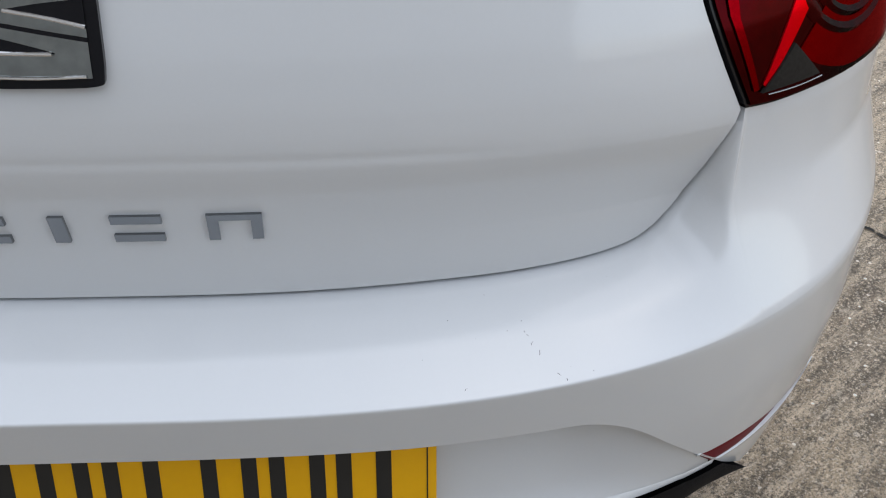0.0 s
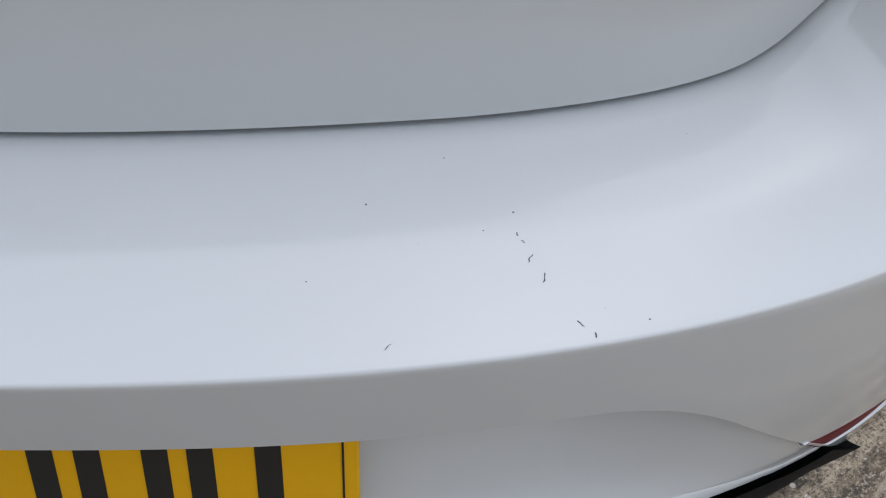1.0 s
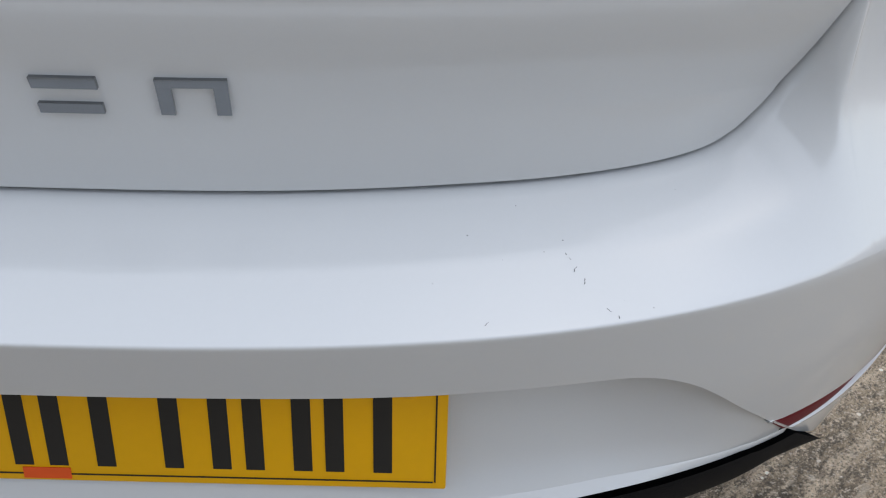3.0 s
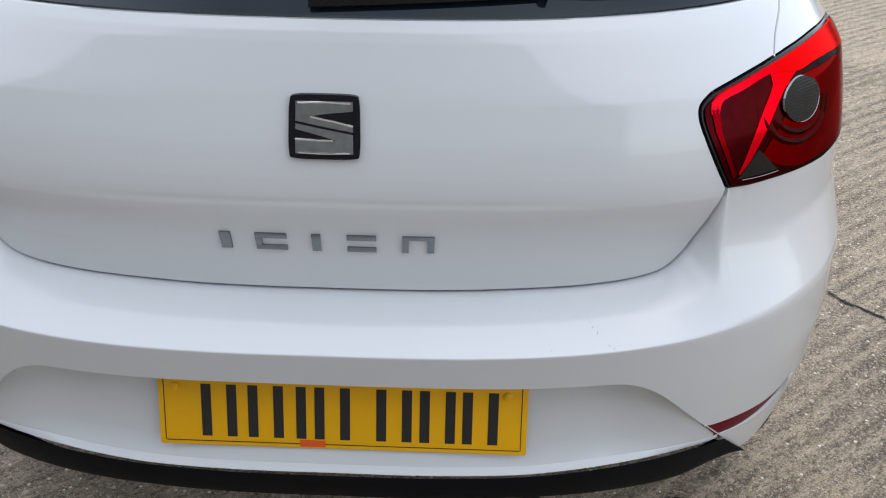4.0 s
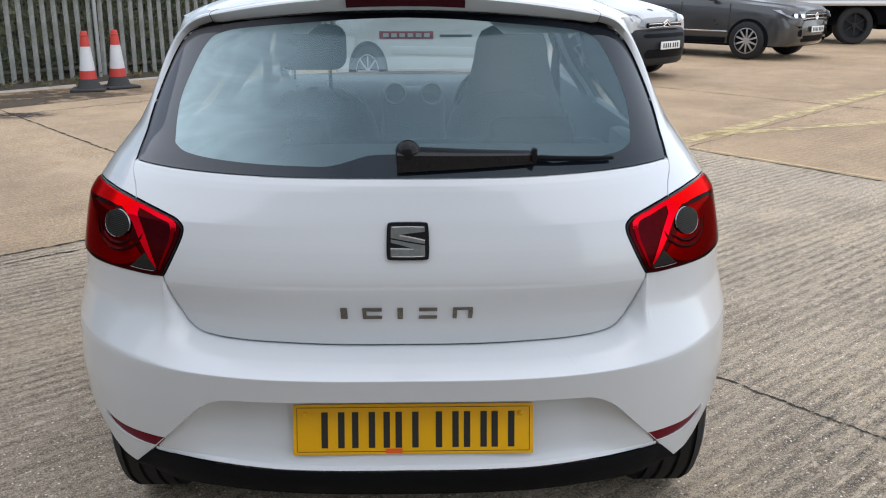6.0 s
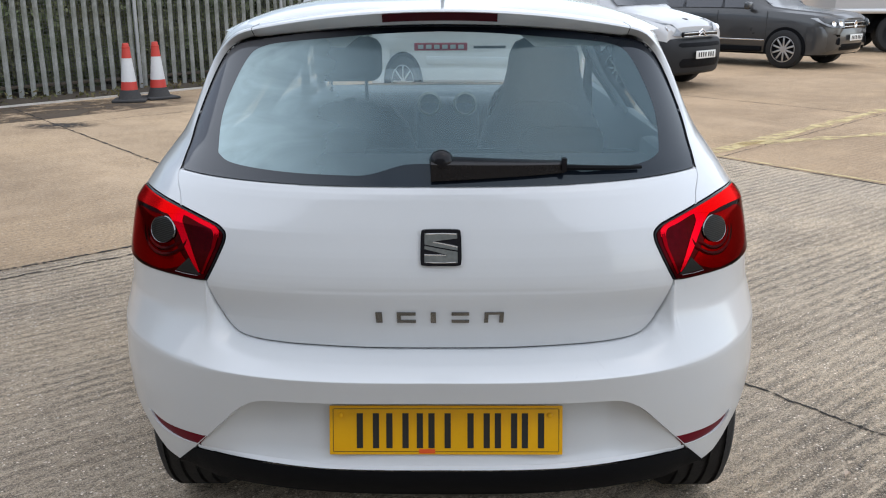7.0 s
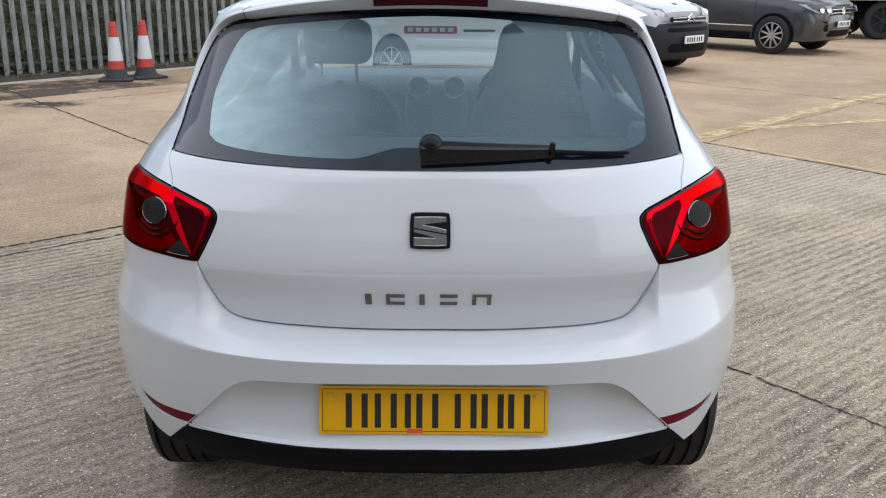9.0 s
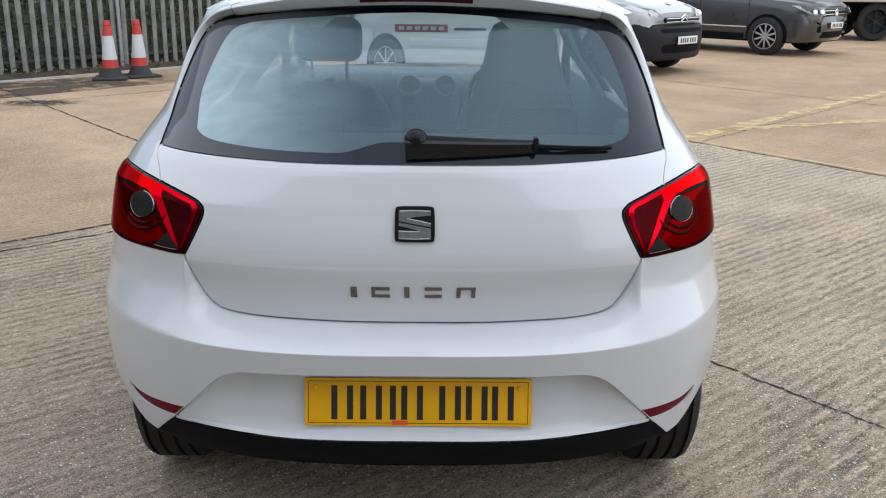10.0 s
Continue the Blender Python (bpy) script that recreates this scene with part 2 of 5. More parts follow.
    tone = blend(tone, (0.50, 0.365, 0.225), calc(smooth_slab, 0.55))
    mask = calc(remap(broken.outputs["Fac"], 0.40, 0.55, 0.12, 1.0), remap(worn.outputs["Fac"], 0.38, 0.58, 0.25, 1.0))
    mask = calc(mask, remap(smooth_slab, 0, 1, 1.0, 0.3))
    # shade in the grooves and light on the crests, painted into the colour
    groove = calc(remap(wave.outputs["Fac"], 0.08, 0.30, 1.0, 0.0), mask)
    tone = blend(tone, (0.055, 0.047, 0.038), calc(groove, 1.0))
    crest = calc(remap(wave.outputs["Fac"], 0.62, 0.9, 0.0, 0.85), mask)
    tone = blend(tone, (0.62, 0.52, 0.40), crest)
    tone = blend(tone, (0.10, 0.085, 0.07), remap(grit.outputs["Fac"], 0.50, 0.57, 0, 0.85))
    tone = blend(tone, (0.66, 0.57, 0.45), remap(grain.outputs["Fac"], 0.53, 0.58, 0, 0.85))

    def some(v, least, reach):
        pick = n.new("ShaderNodeSeparateColor")
        l.new(v.outputs["Color"], pick.inputs["Color"])
        return calc(remap(pick.outputs["Red"], least, least + 0.04, 0, 1), remap(v.outputs["Distance"], reach, reach + 0.08, 1, 0))

    tone = blend(tone, (0.05, 0.045, 0.04), calc(some(pit, 0.78, 0.17), 0.55))
    tone = blend(tone, (0.68, 0.62, 0.54), calc(some(stone, 0.82, 0.16), 0.95))
    rough_slab = remap(smooth_slab, 0, 1, 1.0, 0.35)
    tone = blend(tone, (0.075, 0.065, 0.055), calc(remap(crumb.outputs["Fac"], 0.53, 0.60, 0, 0.75), rough_slab))
    tone = blend(tone, (0.70, 0.64, 0.56), calc(remap(speck.outputs["Fac"], 0.56, 0.62, 0, 0.8), rough_slab))
    tone = blend(tone, (0.92, 0.88, 0.82), calc(calc(some(fleck, 0.90, 0.24), 0.95), rough_slab))
    wash = noise_tex(0.9, 8.0, (1.0, 0.6, 1), 0.65)
    tone = blend(tone, (0.58, 0.47, 0.35), calc(remap(wash.outputs["Fac"], 0.50, 0.66, 0, 0.45), smooth_slab))
    tone = blend(tone, (0.27, 0.21, 0.15), calc(remap(wash.outputs["Fac"], 0.46, 0.34, 0, 0.5), smooth_slab))
    tone = blend(tone, (0.88, 0.82, 0.75), smooth_slab, "MULTIPLY")
    tone = blend(tone, (0.97, 0.94, 0.91), side(0.788, 0.615, 5.71), "MULTIPLY")
    dent = noise_tex(1.0, 5.0, (13, 34, 1), 0.72)          # hollows between the ridges, painted as dark and pale colour without relief
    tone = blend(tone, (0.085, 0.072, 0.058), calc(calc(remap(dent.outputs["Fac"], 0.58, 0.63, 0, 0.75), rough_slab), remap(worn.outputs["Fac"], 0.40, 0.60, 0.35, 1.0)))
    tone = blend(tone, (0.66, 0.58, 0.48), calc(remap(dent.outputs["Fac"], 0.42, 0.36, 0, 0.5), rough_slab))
    tone = blend(tone, (1.24, 1.20, 1.15), 1.0, "MULTIPLY")
    tone = blend(tone, (1.08, 1.06, 1.03), remap(smooth_slab, 0, 1, 1, 0), "MULTIPLY")
    tone = blend(tone, (0.74, 0.74, 0.75), side(-0.784, -0.62, -0.2, 1.2), "MULTIPLY")   # darker towards one corner
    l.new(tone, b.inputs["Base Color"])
    b.inputs["Roughness"].default_value = 0.9
    height = calc(calc(calc(wave.outputs["Fac"], mask), 0.9), calc(grit.outputs["Fac"], -0.7), "ADD")
    relief = n.new("ShaderNodeBump")
    relief.inputs["Strength"].default_value, relief.inputs["Distance"].default_value = 0.9, 0.016
    l.new(height, relief.inputs["Height"])
    l.new(relief.outputs["Normal"], b.inputs["Normal"])
    return m


CONCRETE = concrete()


def worn_film(name, color, scale, least, most, cover, soft=False):
    """A thin film worn through in places, so that the ground shows between."""
    m = material(name, color, 0.9, bump=0.3, scale=60, vary=0.25)
    n, l = m.node_tree.nodes, m.node_tree.links
    at, tex, cut = n.new("ShaderNodeTexCoord"), n.new("ShaderNodeTexNoise"), n.new("ShaderNodeMapRange")
    tex.inputs["Scale"].default_value, tex.inputs["Detail"].default_value, tex.inputs["Roughness"].default_value = scale, 8.0, 0.7
    l.new(at.outputs["Object"], tex.inputs["Vector"])
    for k, v in zip(("From Min", "From Max", "To Max"), (least, most, cover)):
        cut.inputs[k].default_value = v
    l.new(tex.outputs["Fac"], cut.inputs["Value"])
    out = cut.outputs["Result"]
    if soft:
        put, ball, times = n.new("ShaderNodeMapping"), n.new("ShaderNodeTexGradient"), n.new("ShaderNodeMath")
        put.inputs["Location"].default_value, put.inputs["Scale"].default_value = (-1, -1, 0), (2, 2, 0)
        ball.gradient_type, times.operation, times.use_clamp = "SPHERICAL", "MULTIPLY", True
        l.new(at.outputs["Generated"], put.inputs["Vector"])
        l.new(put.outputs["Vector"], ball.inputs["Vector"])
        l.new(ball.outputs["Fac"], times.inputs[0])
        l.new(out, times.inputs[1])
        out = times.outputs["Value"]
    l.new(out, n["Principled BSDF"].inputs["Alpha"])
    return m


TAR = worn_film("dark_joint_filler", (0.012, 0.010, 0.008), 16.0, 0.40, 0.52, 1.0)
LINE_YELLOW = worn_film("worn_yellow_line_paint", (0.74, 0.60, 0.30), 5.0, 0.32, 0.62, 0.85)


# ---- building helpers ----
def mesh_of(name, bm, mat, smooth=True):
    me = bpy.data.meshes.new(name)
    bmesh.ops.recalc_face_normals(bm, faces=bm.faces)
    for f in bm.faces:
        f.smooth = smooth
    bm.to_mesh(me)
    bm.free()
    me.materials.append(mat)
    return me


def part(name, bm, mat, parent, label="", smooth=True, sharp=None):
    me = mesh_of(name, bm, mat, smooth)
    if smooth:
        me.set_sharp_from_angle(angle=radians(sharp or 38))
    ob = new(name, me)
    ob.parent = parent
    return tagged(ob, label)


def thing(name, label, category, at=(0, 0, 0), turn=0.0, group="", kind=""):
    ob = new(name)
    ob.matrix_world = pose(*at, 0, 0, turn)
    return tagged(ob, label, category, group, kind)


def solid(name, bm, mat, label="", category="", group="", kind="", smooth=True):
    me = mesh_of(name, bm, mat, smooth)
    if smooth:
        me.set_sharp_from_angle(angle=radians(38))
    return tagged(new(name, me), label, category, group, kind)


def grid(rows, closed=False, bm=None):
    """Faces between rows of points; closed joins each row's ends."""
    bm = bm or bmesh.new()
    vs = [[bm.verts.new(p) for p in row] for row in rows]
    n = len(vs[0])
    for a, b in zip(vs, vs[1:]):
        for i in range(n if closed else n - 1):
            j = (i + 1) % n
            bm.faces.new((a[i], a[j], b[j], b[i]))
    return bm


def box(size, at=(0, 0, 0), bevel=0.0, seg=2, turn=None, bm=None):
    b = bmesh.new()
    bmesh.ops.create_cube(b, size=1, matrix=Matrix.Diagonal((*size, 1)))
    if bevel:
        bmesh.ops.bevel(b, geom=b.edges[:], offset=bevel, segments=seg, profile=0.5, affect="EDGES")
    bmesh.ops.transform(b, matrix=Matrix.Translation(at) @ (turn or Matrix()), verts=b.verts)
    return join(bm, b)


def join(bm, b):
    if bm is None:
        return b
    me = bpy.data.meshes.new("tmp")
    b.to_mesh(me)
    b.free()
    bm.from_mesh(me)
    bpy.data.meshes.remove(me)
    return bm


def lathe(profile, n=32, turn=None, at=(0, 0, 0)):
    """A solid of revolution about z from (radius, height) pairs."""
    bm = bmesh.new()
    rows = [[(max(r, 1e-4) * math.cos(a), max(r, 1e-4) * math.sin(a), z) for a in (2 * math.pi * i / n for i in range(n))] for r, z in profile]
    grid(rows, True, bm)
    bmesh.ops.remove_doubles(bm, verts=bm.verts, dist=2e-4)
    bmesh.ops.transform(bm, matrix=Matrix.Translation(at) @ (turn or Matrix()), verts=bm.verts)
    return bm


def tube(points, r, n=8, bm=None):
    """A round rod through the points."""
    rows, pts = [], [Vector(p) for p in points]
    for i, p in enumerate(pts):
        d = (pts[min(i + 1, len(pts) - 1)] - pts[max(i - 1, 0)]).normalized()
        a = d.orthogonal().normalized()
        b = d.cross(a)
        rr = r[i] if isinstance(r, (list, tuple)) else r
        rows.append([p + rr * (math.cos(t) * a + math.sin(t) * b) for t in (2 * math.pi * k / n for k in range(n))])
    b2 = grid(rows, True)
    for row in (rows[0], rows[-1]):
        b2.faces.new([b2.verts.new(p) for p in row])
    bmesh.ops.remove_doubles(b2, verts=b2.verts, dist=1e-6)
    return join(bm, b2)


def spline(pts, per=8, closed=False):
    """A smooth line through a few 2D control points."""
    out, n = [], len(pts)
    for i in range(n if closed else n - 1):
        p = [pts[(i + k) % n] if closed else pts[min(max(i + k, 0), n - 1)] for k in (-1, 0, 1, 2)]
        for j in range(per):
            t = j / per
            out.append(tuple(0.5 * (2 * p[1][c] + (p[2][c] - p[0][c]) * t + (2 * p[0][c] - 5 * p[1][c] + 4 * p[2][c] - p[3][c]) * t * t
                                    + (3 * p[1][c] - p[0][c] - 3 * p[2][c] + p[3][c]) * t ** 3) for c in range(len(pts[0]))))
    if not closed:
        out.append(tuple(pts[-1]))
    return out


# ---- ground and boundary ----
bm = bmesh.new()
n_g = 60
grid([[(-150 + 300 * i / n_g, -120 + 300 * j / n_g, 0) for i in range(n_g + 1)] for j in range(n_g + 1)], bm=bm)
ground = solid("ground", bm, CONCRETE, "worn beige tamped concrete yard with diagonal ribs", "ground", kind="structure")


def strip(a, b, width, rough_by, z, n=60, seed=1):
    """A thin uneven band lying on the ground from a to b."""
    rnd = random.Random(seed)
    a, b = Vector((*a, 0)), Vector((*b, 0))
    d = (b - a).normalized()
    side = Vector((-d.y, d.x, 0))
    lo, hi, w = [], [], 0.0
    for i in range(n + 1):
        w = 0.7 * w + rnd.uniform(-rough_by, rough_by)
        p = a.lerp(b, i / n) + side * w * 0.6
        e = width * (0.55 + 0.9 * rnd.random())
        lo.append(p - side * e / 2 + Vector((0, 0, z)))
        hi.append(p + side * e / 2 + Vector((0, 0, z)))
    return grid([lo, hi])


def joint(label, a, b, width, seed, rough_by=0.012, n=90):
    solid("slab_joint", strip(a, b, width, rough_by, 0.003, n, seed), TAR, label, "ground joint", kind="structure")


joint("dark cracked joint between concrete slabs", (-9.6, 14.97), (-1.0, 4.086), 0.022, 1, 0.008, n=500)
joint("fine dark joint between concrete slabs", (-1.0, 4.086), (3.24, -1.28), 0.011, 14, 0.006, n=600)
joint("dark filled joint between concrete slabs", (1.0, 8.0), (6.5, 0.95), 0.028, 2, 0.006, 260)
joint("dark joint between far concrete slabs", (2.6, 11.9), (7.5, 6.1), 0.02, 3, 0.006)
joint("dark slab joint with broken edges", (-5.6, 0.1), (-0.9, 4.2), 0.026, 4, 0.008, 400)
joint("broken second edge of the slab joint", (-5.6, -0.12), (-0.9, 3.98), 0.018, 5, 0.012, 400)
joint("fine wandering crack across the slab", (2.4, 6.3), (6.5, 10.6), 0.010, 6, 0.012, 260)
joint("short dark crack in the concrete", (-4.4, 8.5), (-2.7, 10.2), 0.02, 7, 0.04)
for label, a, b, w, seed in (("worn pale yellow bay line", (2.75, 6.95), (7.0, 8.55), 0.15, 11), ("worn pale yellow bay line", (2.0, 6.15), (8.0, 12.3), 0.15, 12),
                             ("thin worn yellow line along the joint", (1.9, 6.95), (6.0, 1.7), 0.03, 13)):
    solid("yellow_line", strip(a, b, w, 0.006, 0.0045, 36, seed), LINE_YELLOW, label, "road marking", kind="structure")

# fence line at the back
FENCE_A, FENCE_D = Vector((-6.05, 10.40, 0)), Vector((0.641, 0.767, 0)).normalized()
FENCE_N = Vector((-FENCE_D.y, FENCE_D.x, 0))
rows = []
for k, off in enumerate((-0.42, -0.1, 0.4, 3.0)):
    rows.append([FENCE_A + FENCE_D * (-9 + 0.5 * i) + FENCE_N * off + Vector((0, 0, (0.006, 0.05, 0.08, 0.1)[k] + 0.02 * noise.noise(Vector((i * 0.7, k, 0))))) for i in range(61)])
solid("soil_strip", grid(rows), SOIL, "dark soil and leaf litter under the fence", "soil", kind="structure")
rows = []
for off, z in ((-0.47, 0.0), (-0.465, 0.022), (-0.43, 0.025), (-0.425, 0.0)):
    rows.append([FENCE_A + FENCE_D * (-9 + 0.4 * i) + FENCE_N * (off * 0.97 + 0.012 * noise.noise(Vector((i * 0.9, 3, 0)))) + Vector((0, 0, z)) for i in range(40)])
solid("kerb", grid(rows), KERB, "low worn concrete edging below the fence", "kerb", kind="structure")

WIRE = material("weathered_dark_wire", (0.11, 0.115, 0.10), 0.7, scale=10, vary=0.3)
POST_GREY = material("pale_grey_post_paint", (0.33, 0.34, 0.34), 0.6, scale=30, vary=0.15)
fence = thing("palisade_fence", "weathered galvanised steel palisade fence with rails and mesh", "fence")
pale = bmesh.new()
w, top = 0.038, 2.35
prof = [(-w, 0.004), (-w * 0.62, 0.0), (-w * 0.42, -0.014), (w * 0.42, -0.014), (w * 0.62, 0.0), (w, 0.004)]
grid([[(x, y, z) for x, y in prof] for z in (0.05, top - 0.1)] + [[(x * 0.25, y, top) for x, y in prof]], bm=pale)
pale_me = mesh_of("pale", pale, STEEL)
yaw_f = math.degrees(math.atan2(FENCE_D.y, FENCE_D.x))
# past about -8 m the fence is unseen, added to darken lamp reflections
for i in range(-84, 88):
    ob = new("pale", pale_me)
    ob.parent = fence
    p = FENCE_A + FENCE_D * (i * 0.172)
    ob.matrix_local = pose(p.x, p.y, random.uniform(-0.015, 0.015), random.uniform(-0.6, 0.6), random.uniform(-0.8, 0.8), yaw_f)
for z in (0.20, 1.95):
    a, b = FENCE_A + FENCE_D * -14.4 + FENCE_N * 0.03, FENCE_A + FENCE_D * 15.2 + FENCE_N * 0.03
    m = Matrix.Translation((a + b) / 2 + Vector((0, 0, z))) @ pose(0, 0, 0, 0, 0, yaw_f)
    part("rail", box((29.6, 0.045, 0.04), bevel=0.006, turn=m), SOIL, fence)
for i in range(-3, 7):
    p = FENCE_A + FENCE_D * (i * 2.75 + 2.14) - FENCE_N * 0.035
    part("post", box((0.05, 0.03, 2.4), bevel=0.005, turn=Matrix.Translation((p.x, p.y, 1.2)) @ pose(0, 0, 0, 0, 0, yaw_f)), POST_GREY, fence)
# welded mesh behind the pales
wires = bmesh.new()
for i in range(0, 460):
    p = FENCE_A + FENCE_D * (-7.9 + i * 0.05) + FENCE_N * 0.11
    box((0.007, 0.007, 2.2), bm=wires, turn=Matrix.Translation((p.x, p.y, 1.2)) @ pose(0, 0, 0, 0, 0, yaw_f))
for j in range(44):
    c = FENCE_A + FENCE_D * 3.6 + FENCE_N * 0.115 + Vector((0, 0, 0.12 + j * 0.05))
    box((23.0, 0.007, 0.007), bm=wires, turn=Matrix.Translation(c) @ pose(0, 0, 0, 0, 0, yaw_f))
tagged(part("wire_mesh", wires, WIRE, fence, "fine dark grey welded wire mesh", smooth=False), kind="stuff")


def foliage(name, label, spots, seed, size, count, mat):
    """A mass of small leaves and twigs round the given blobs."""
    rnd = random.Random(seed)
    verts, faces = [], []
    for c, r in spots:
        for _ in range(count):
            v = Vector((rnd.gauss(0, 1), rnd.gauss(0, 1), rnd.gauss(0, 1))).normalized() * (rnd.random() ** 0.4)
            p = Vector(c) + Vector((v.x * r[0], v.y * r[1], v.z * r[2]))
            if p.z < 0.02:
                continue
            a = Vector((rnd.gauss(0, 1), rnd.gauss(0, 1), rnd.gauss(0, 1))).normalized()
            b = a.orthogonal().normalized()
            q = size * (0.5 + rnd.random())
            k = len(verts)
            verts += [p - a * q, p + b * q * 0.45, p + a * q, p - b * q * 0.45 + a.cross(b) * q * 0.2]
            faces.append((k, k + 1, k + 2, k + 3))
    me = bpy.data.meshes.new(name)
    me.from_pydata(verts, [], faces)
    me.materials.append(mat)
    return tagged(new(name, me), label, "hedge", kind="stuff")


spots = []
rnd = random.Random(5)
# this row also runs on unseen past -8 m, for the left lamp's reflection
for i in range(60):
    c = FENCE_A + FENCE_D * (-15 + i * 0.52) + FENCE_N * (0.9 + 0.5 * rnd.random())
    spots.append(((c.x, c.y, 0.8 + 0.5 * rnd.random()), (0.6, 0.5, 1.0 + 0.3 * rnd.random())))
for i in range(60):
    c = FENCE_A + FENCE_D * (-8 + i * 0.4) + FENCE_N * (0.5 + 0.5 * rnd.random())
    spots.append(((c.x, c.y, 0.35 + 0.4 * rnd.random()), (0.5, 0.3, 0.55)))
foliage("hedge", "dark overgrown hedge and ivy behind the fence", spots, 3, 0.085, 3000, LEAF)


def stain(label, c, rx, ry, turn, mat, seed, z=0.002):
    rnd = random.Random(seed)
    w = [1 + .10 * math.sin(3 * a + seed) + .06 * math.sin(7 * a + 2 * seed) + rnd.uniform(-.05, .05) for a in (2 * math.pi * i / 60 for i in range(60))]
    m = Matrix.Rotation(radians(turn), 3, "Z")
    rows = [[Vector((c[0], c[1], z)) + m @ Vector((rx * q * w[i] * math.cos(2 * math.pi * i / 60), ry * q * w[i] * math.sin(2 * math.pi * i / 60), 0)) for i in range(60)] for q in (.02, .5, 1)]
    solid("dirt_stain", grid(rows, True), mat, label, "stain", kind="structure")


DIRT = worn_film("thin_dirt_film_on_concrete", (0.080, 0.056, 0.036), 2.2, 0.36, 0.62, 1.8, True)
OIL = worn_film("dark_oil_stain", (0.035, 0.03, 0.027), 9.0, 0.38, 0.58, 1.7, True)
stain("damp brown dirt washed from the fence line", (-4.9, 9.8), 3.2, .75, 48, DIRT, 4)
stain("dark dirt patch where two joints meet", (-4.38, 8.38), .52, .26, 15, OIL, 6, .0035)
stain("small dark oil stain on the concrete", (-.42, .18), .07, .05, 10, OIL, 3, .0015)
stain("small dark oil stain on the concrete", (.33, .16), .05, .035, 30, OIL, 8, .0015)

BROWN = worn_film("rust_brown_spot", (0.03, 0.018, 0.012), 40.0, 0.30, 0.50, 3.0, True)
stain("small rust-brown spot on the concrete", (.314, .402), .026, .018, 20, BROWN, 21, .0016)
stain("rust-brown spot on the concrete", (.612, .398), .050, .032, 5, BROWN, 22, .0016)

# loose grit on the slabs, litter and weeds at the foot of the fence
rnd = random.Random(12)
verts, faces = [], []
for _ in range(1300):
    c = Vector((rnd.uniform(-4.5, 5.5), rnd.uniform(-1.2, 6.5), 0))
    r = rnd.uniform(.0016, .0045) * (1.6 if rnd.random() < .08 else 1)
    k, turn = len(verts), rnd.uniform(0, 3.14)
    ring_v = [c + Vector((r * rnd.uniform(.7, 1.5) * math.cos(turn + q * 1.571), r * rnd.uniform(.6, 1.1) * math.sin(turn + q * 1.571), r * .35)) for q in range(4)]
    verts += ring_v + [c + Vector((0, 0, r * rnd.uniform(.8, 1.2))), c]
    for q in range(4):
        faces += [(k + q, k + (q + 1) % 4, k + 4), (k + (q + 1) % 4, k + q, k + 5)]
me = bpy.data.meshes.new("grit")
me.from_pydata(verts, [], faces)
me.materials.append(material("pale_loose_grit", (0.62, 0.57, 0.50), 0.8, scale=3, vary=0.4, second=(0.35, 0.30, 0.25), second_scale=8, second_amount=1.0))
tagged(new("grit", me), "small pale loose stones scattered on the concrete", "grit", kind="stuff")
spots = []
for i in range(70):
    c = FENCE_A + FENCE_D * (-6 + i * 0.22) + FENCE_N * rnd.uniform(-.36, .25)
    spots.append(((c.x, c.y, .05), (.22, .12, .05 + .16 * rnd.random() ** 3)))
WEED = material("yellow_green_weeds_and_dead_leaves", (0.09, 0.09, 0.03), 0.8, scale=5, vary=0.5, second=(0.13, 0.085, 0.045), second_scale=4, second_amount=1.0)
foliage("weeds", "low weeds and dead leaves along the fence foot", spots, 9, 0.028, 40, WEED)

# plain end wall of the building that closes the yard behind
BRICK = material("pale_weathered_cladding", (0.46, 0.45, 0.43), 0.8, bump=0.3, scale=14, vary=0.12, second=(0.38, 0.37, 0.35), second_scale=1.2)
house = thing("building", "plain pale clad building with a sloping roof behind the yard", "building", (-3.5, -8.0, 0), 0, kind="structure")
bm = bmesh.new()
gable = [(-11, 0), (9.5, 0), (9.5, 3.0), (6.0, 7.4), (-11, 7.4)]
front, back = [bm.verts.new((x, 0, z)) for x, z in gable], [bm.verts.new((x, -9, z)) for x, z in gable]
bm.faces.new(front)
bm.faces.new(back)
for i in (0, 1, 4):
    bm.faces.new((front[i], front[(i + 1) % 5], back[(i + 1) % 5], back[i]))
part("wall", bm, BRICK, house, smooth=False)
part("roof", box((5.9, 9.6, .14), bevel=.02, turn=Matrix.Translation((7.75, -4.5, 5.25)) @ pose(0, 0, 0, 0, 51.5, 0)), SOIL, house, "dark tiled roof slope", smooth=False)
part("roof", box((17.4, 9.6, .14), bevel=.02, turn=Matrix.Translation((-2.5, -4.5, 7.47))), SOIL, house, "dark tiled flat roof", smooth=False)

# ---- the white hatchback: one closed plan curve at every height ----
REAR_C, FRONT_C, MID_X = 0.78, 3.30, -0.010


def lerp(tab, v):
    if v <= tab[0][0]:
        return tab[0][1]
    for (a, p), (b, q) in zip(tab, tab[1:]):
        if v <= b:
            return p + (q - p) * (v - a) / (b - a)
    return tab[-1][1]


def ease(v):
    v = min(1, max(0, v))
    return v * v * (3 - 2 * v)


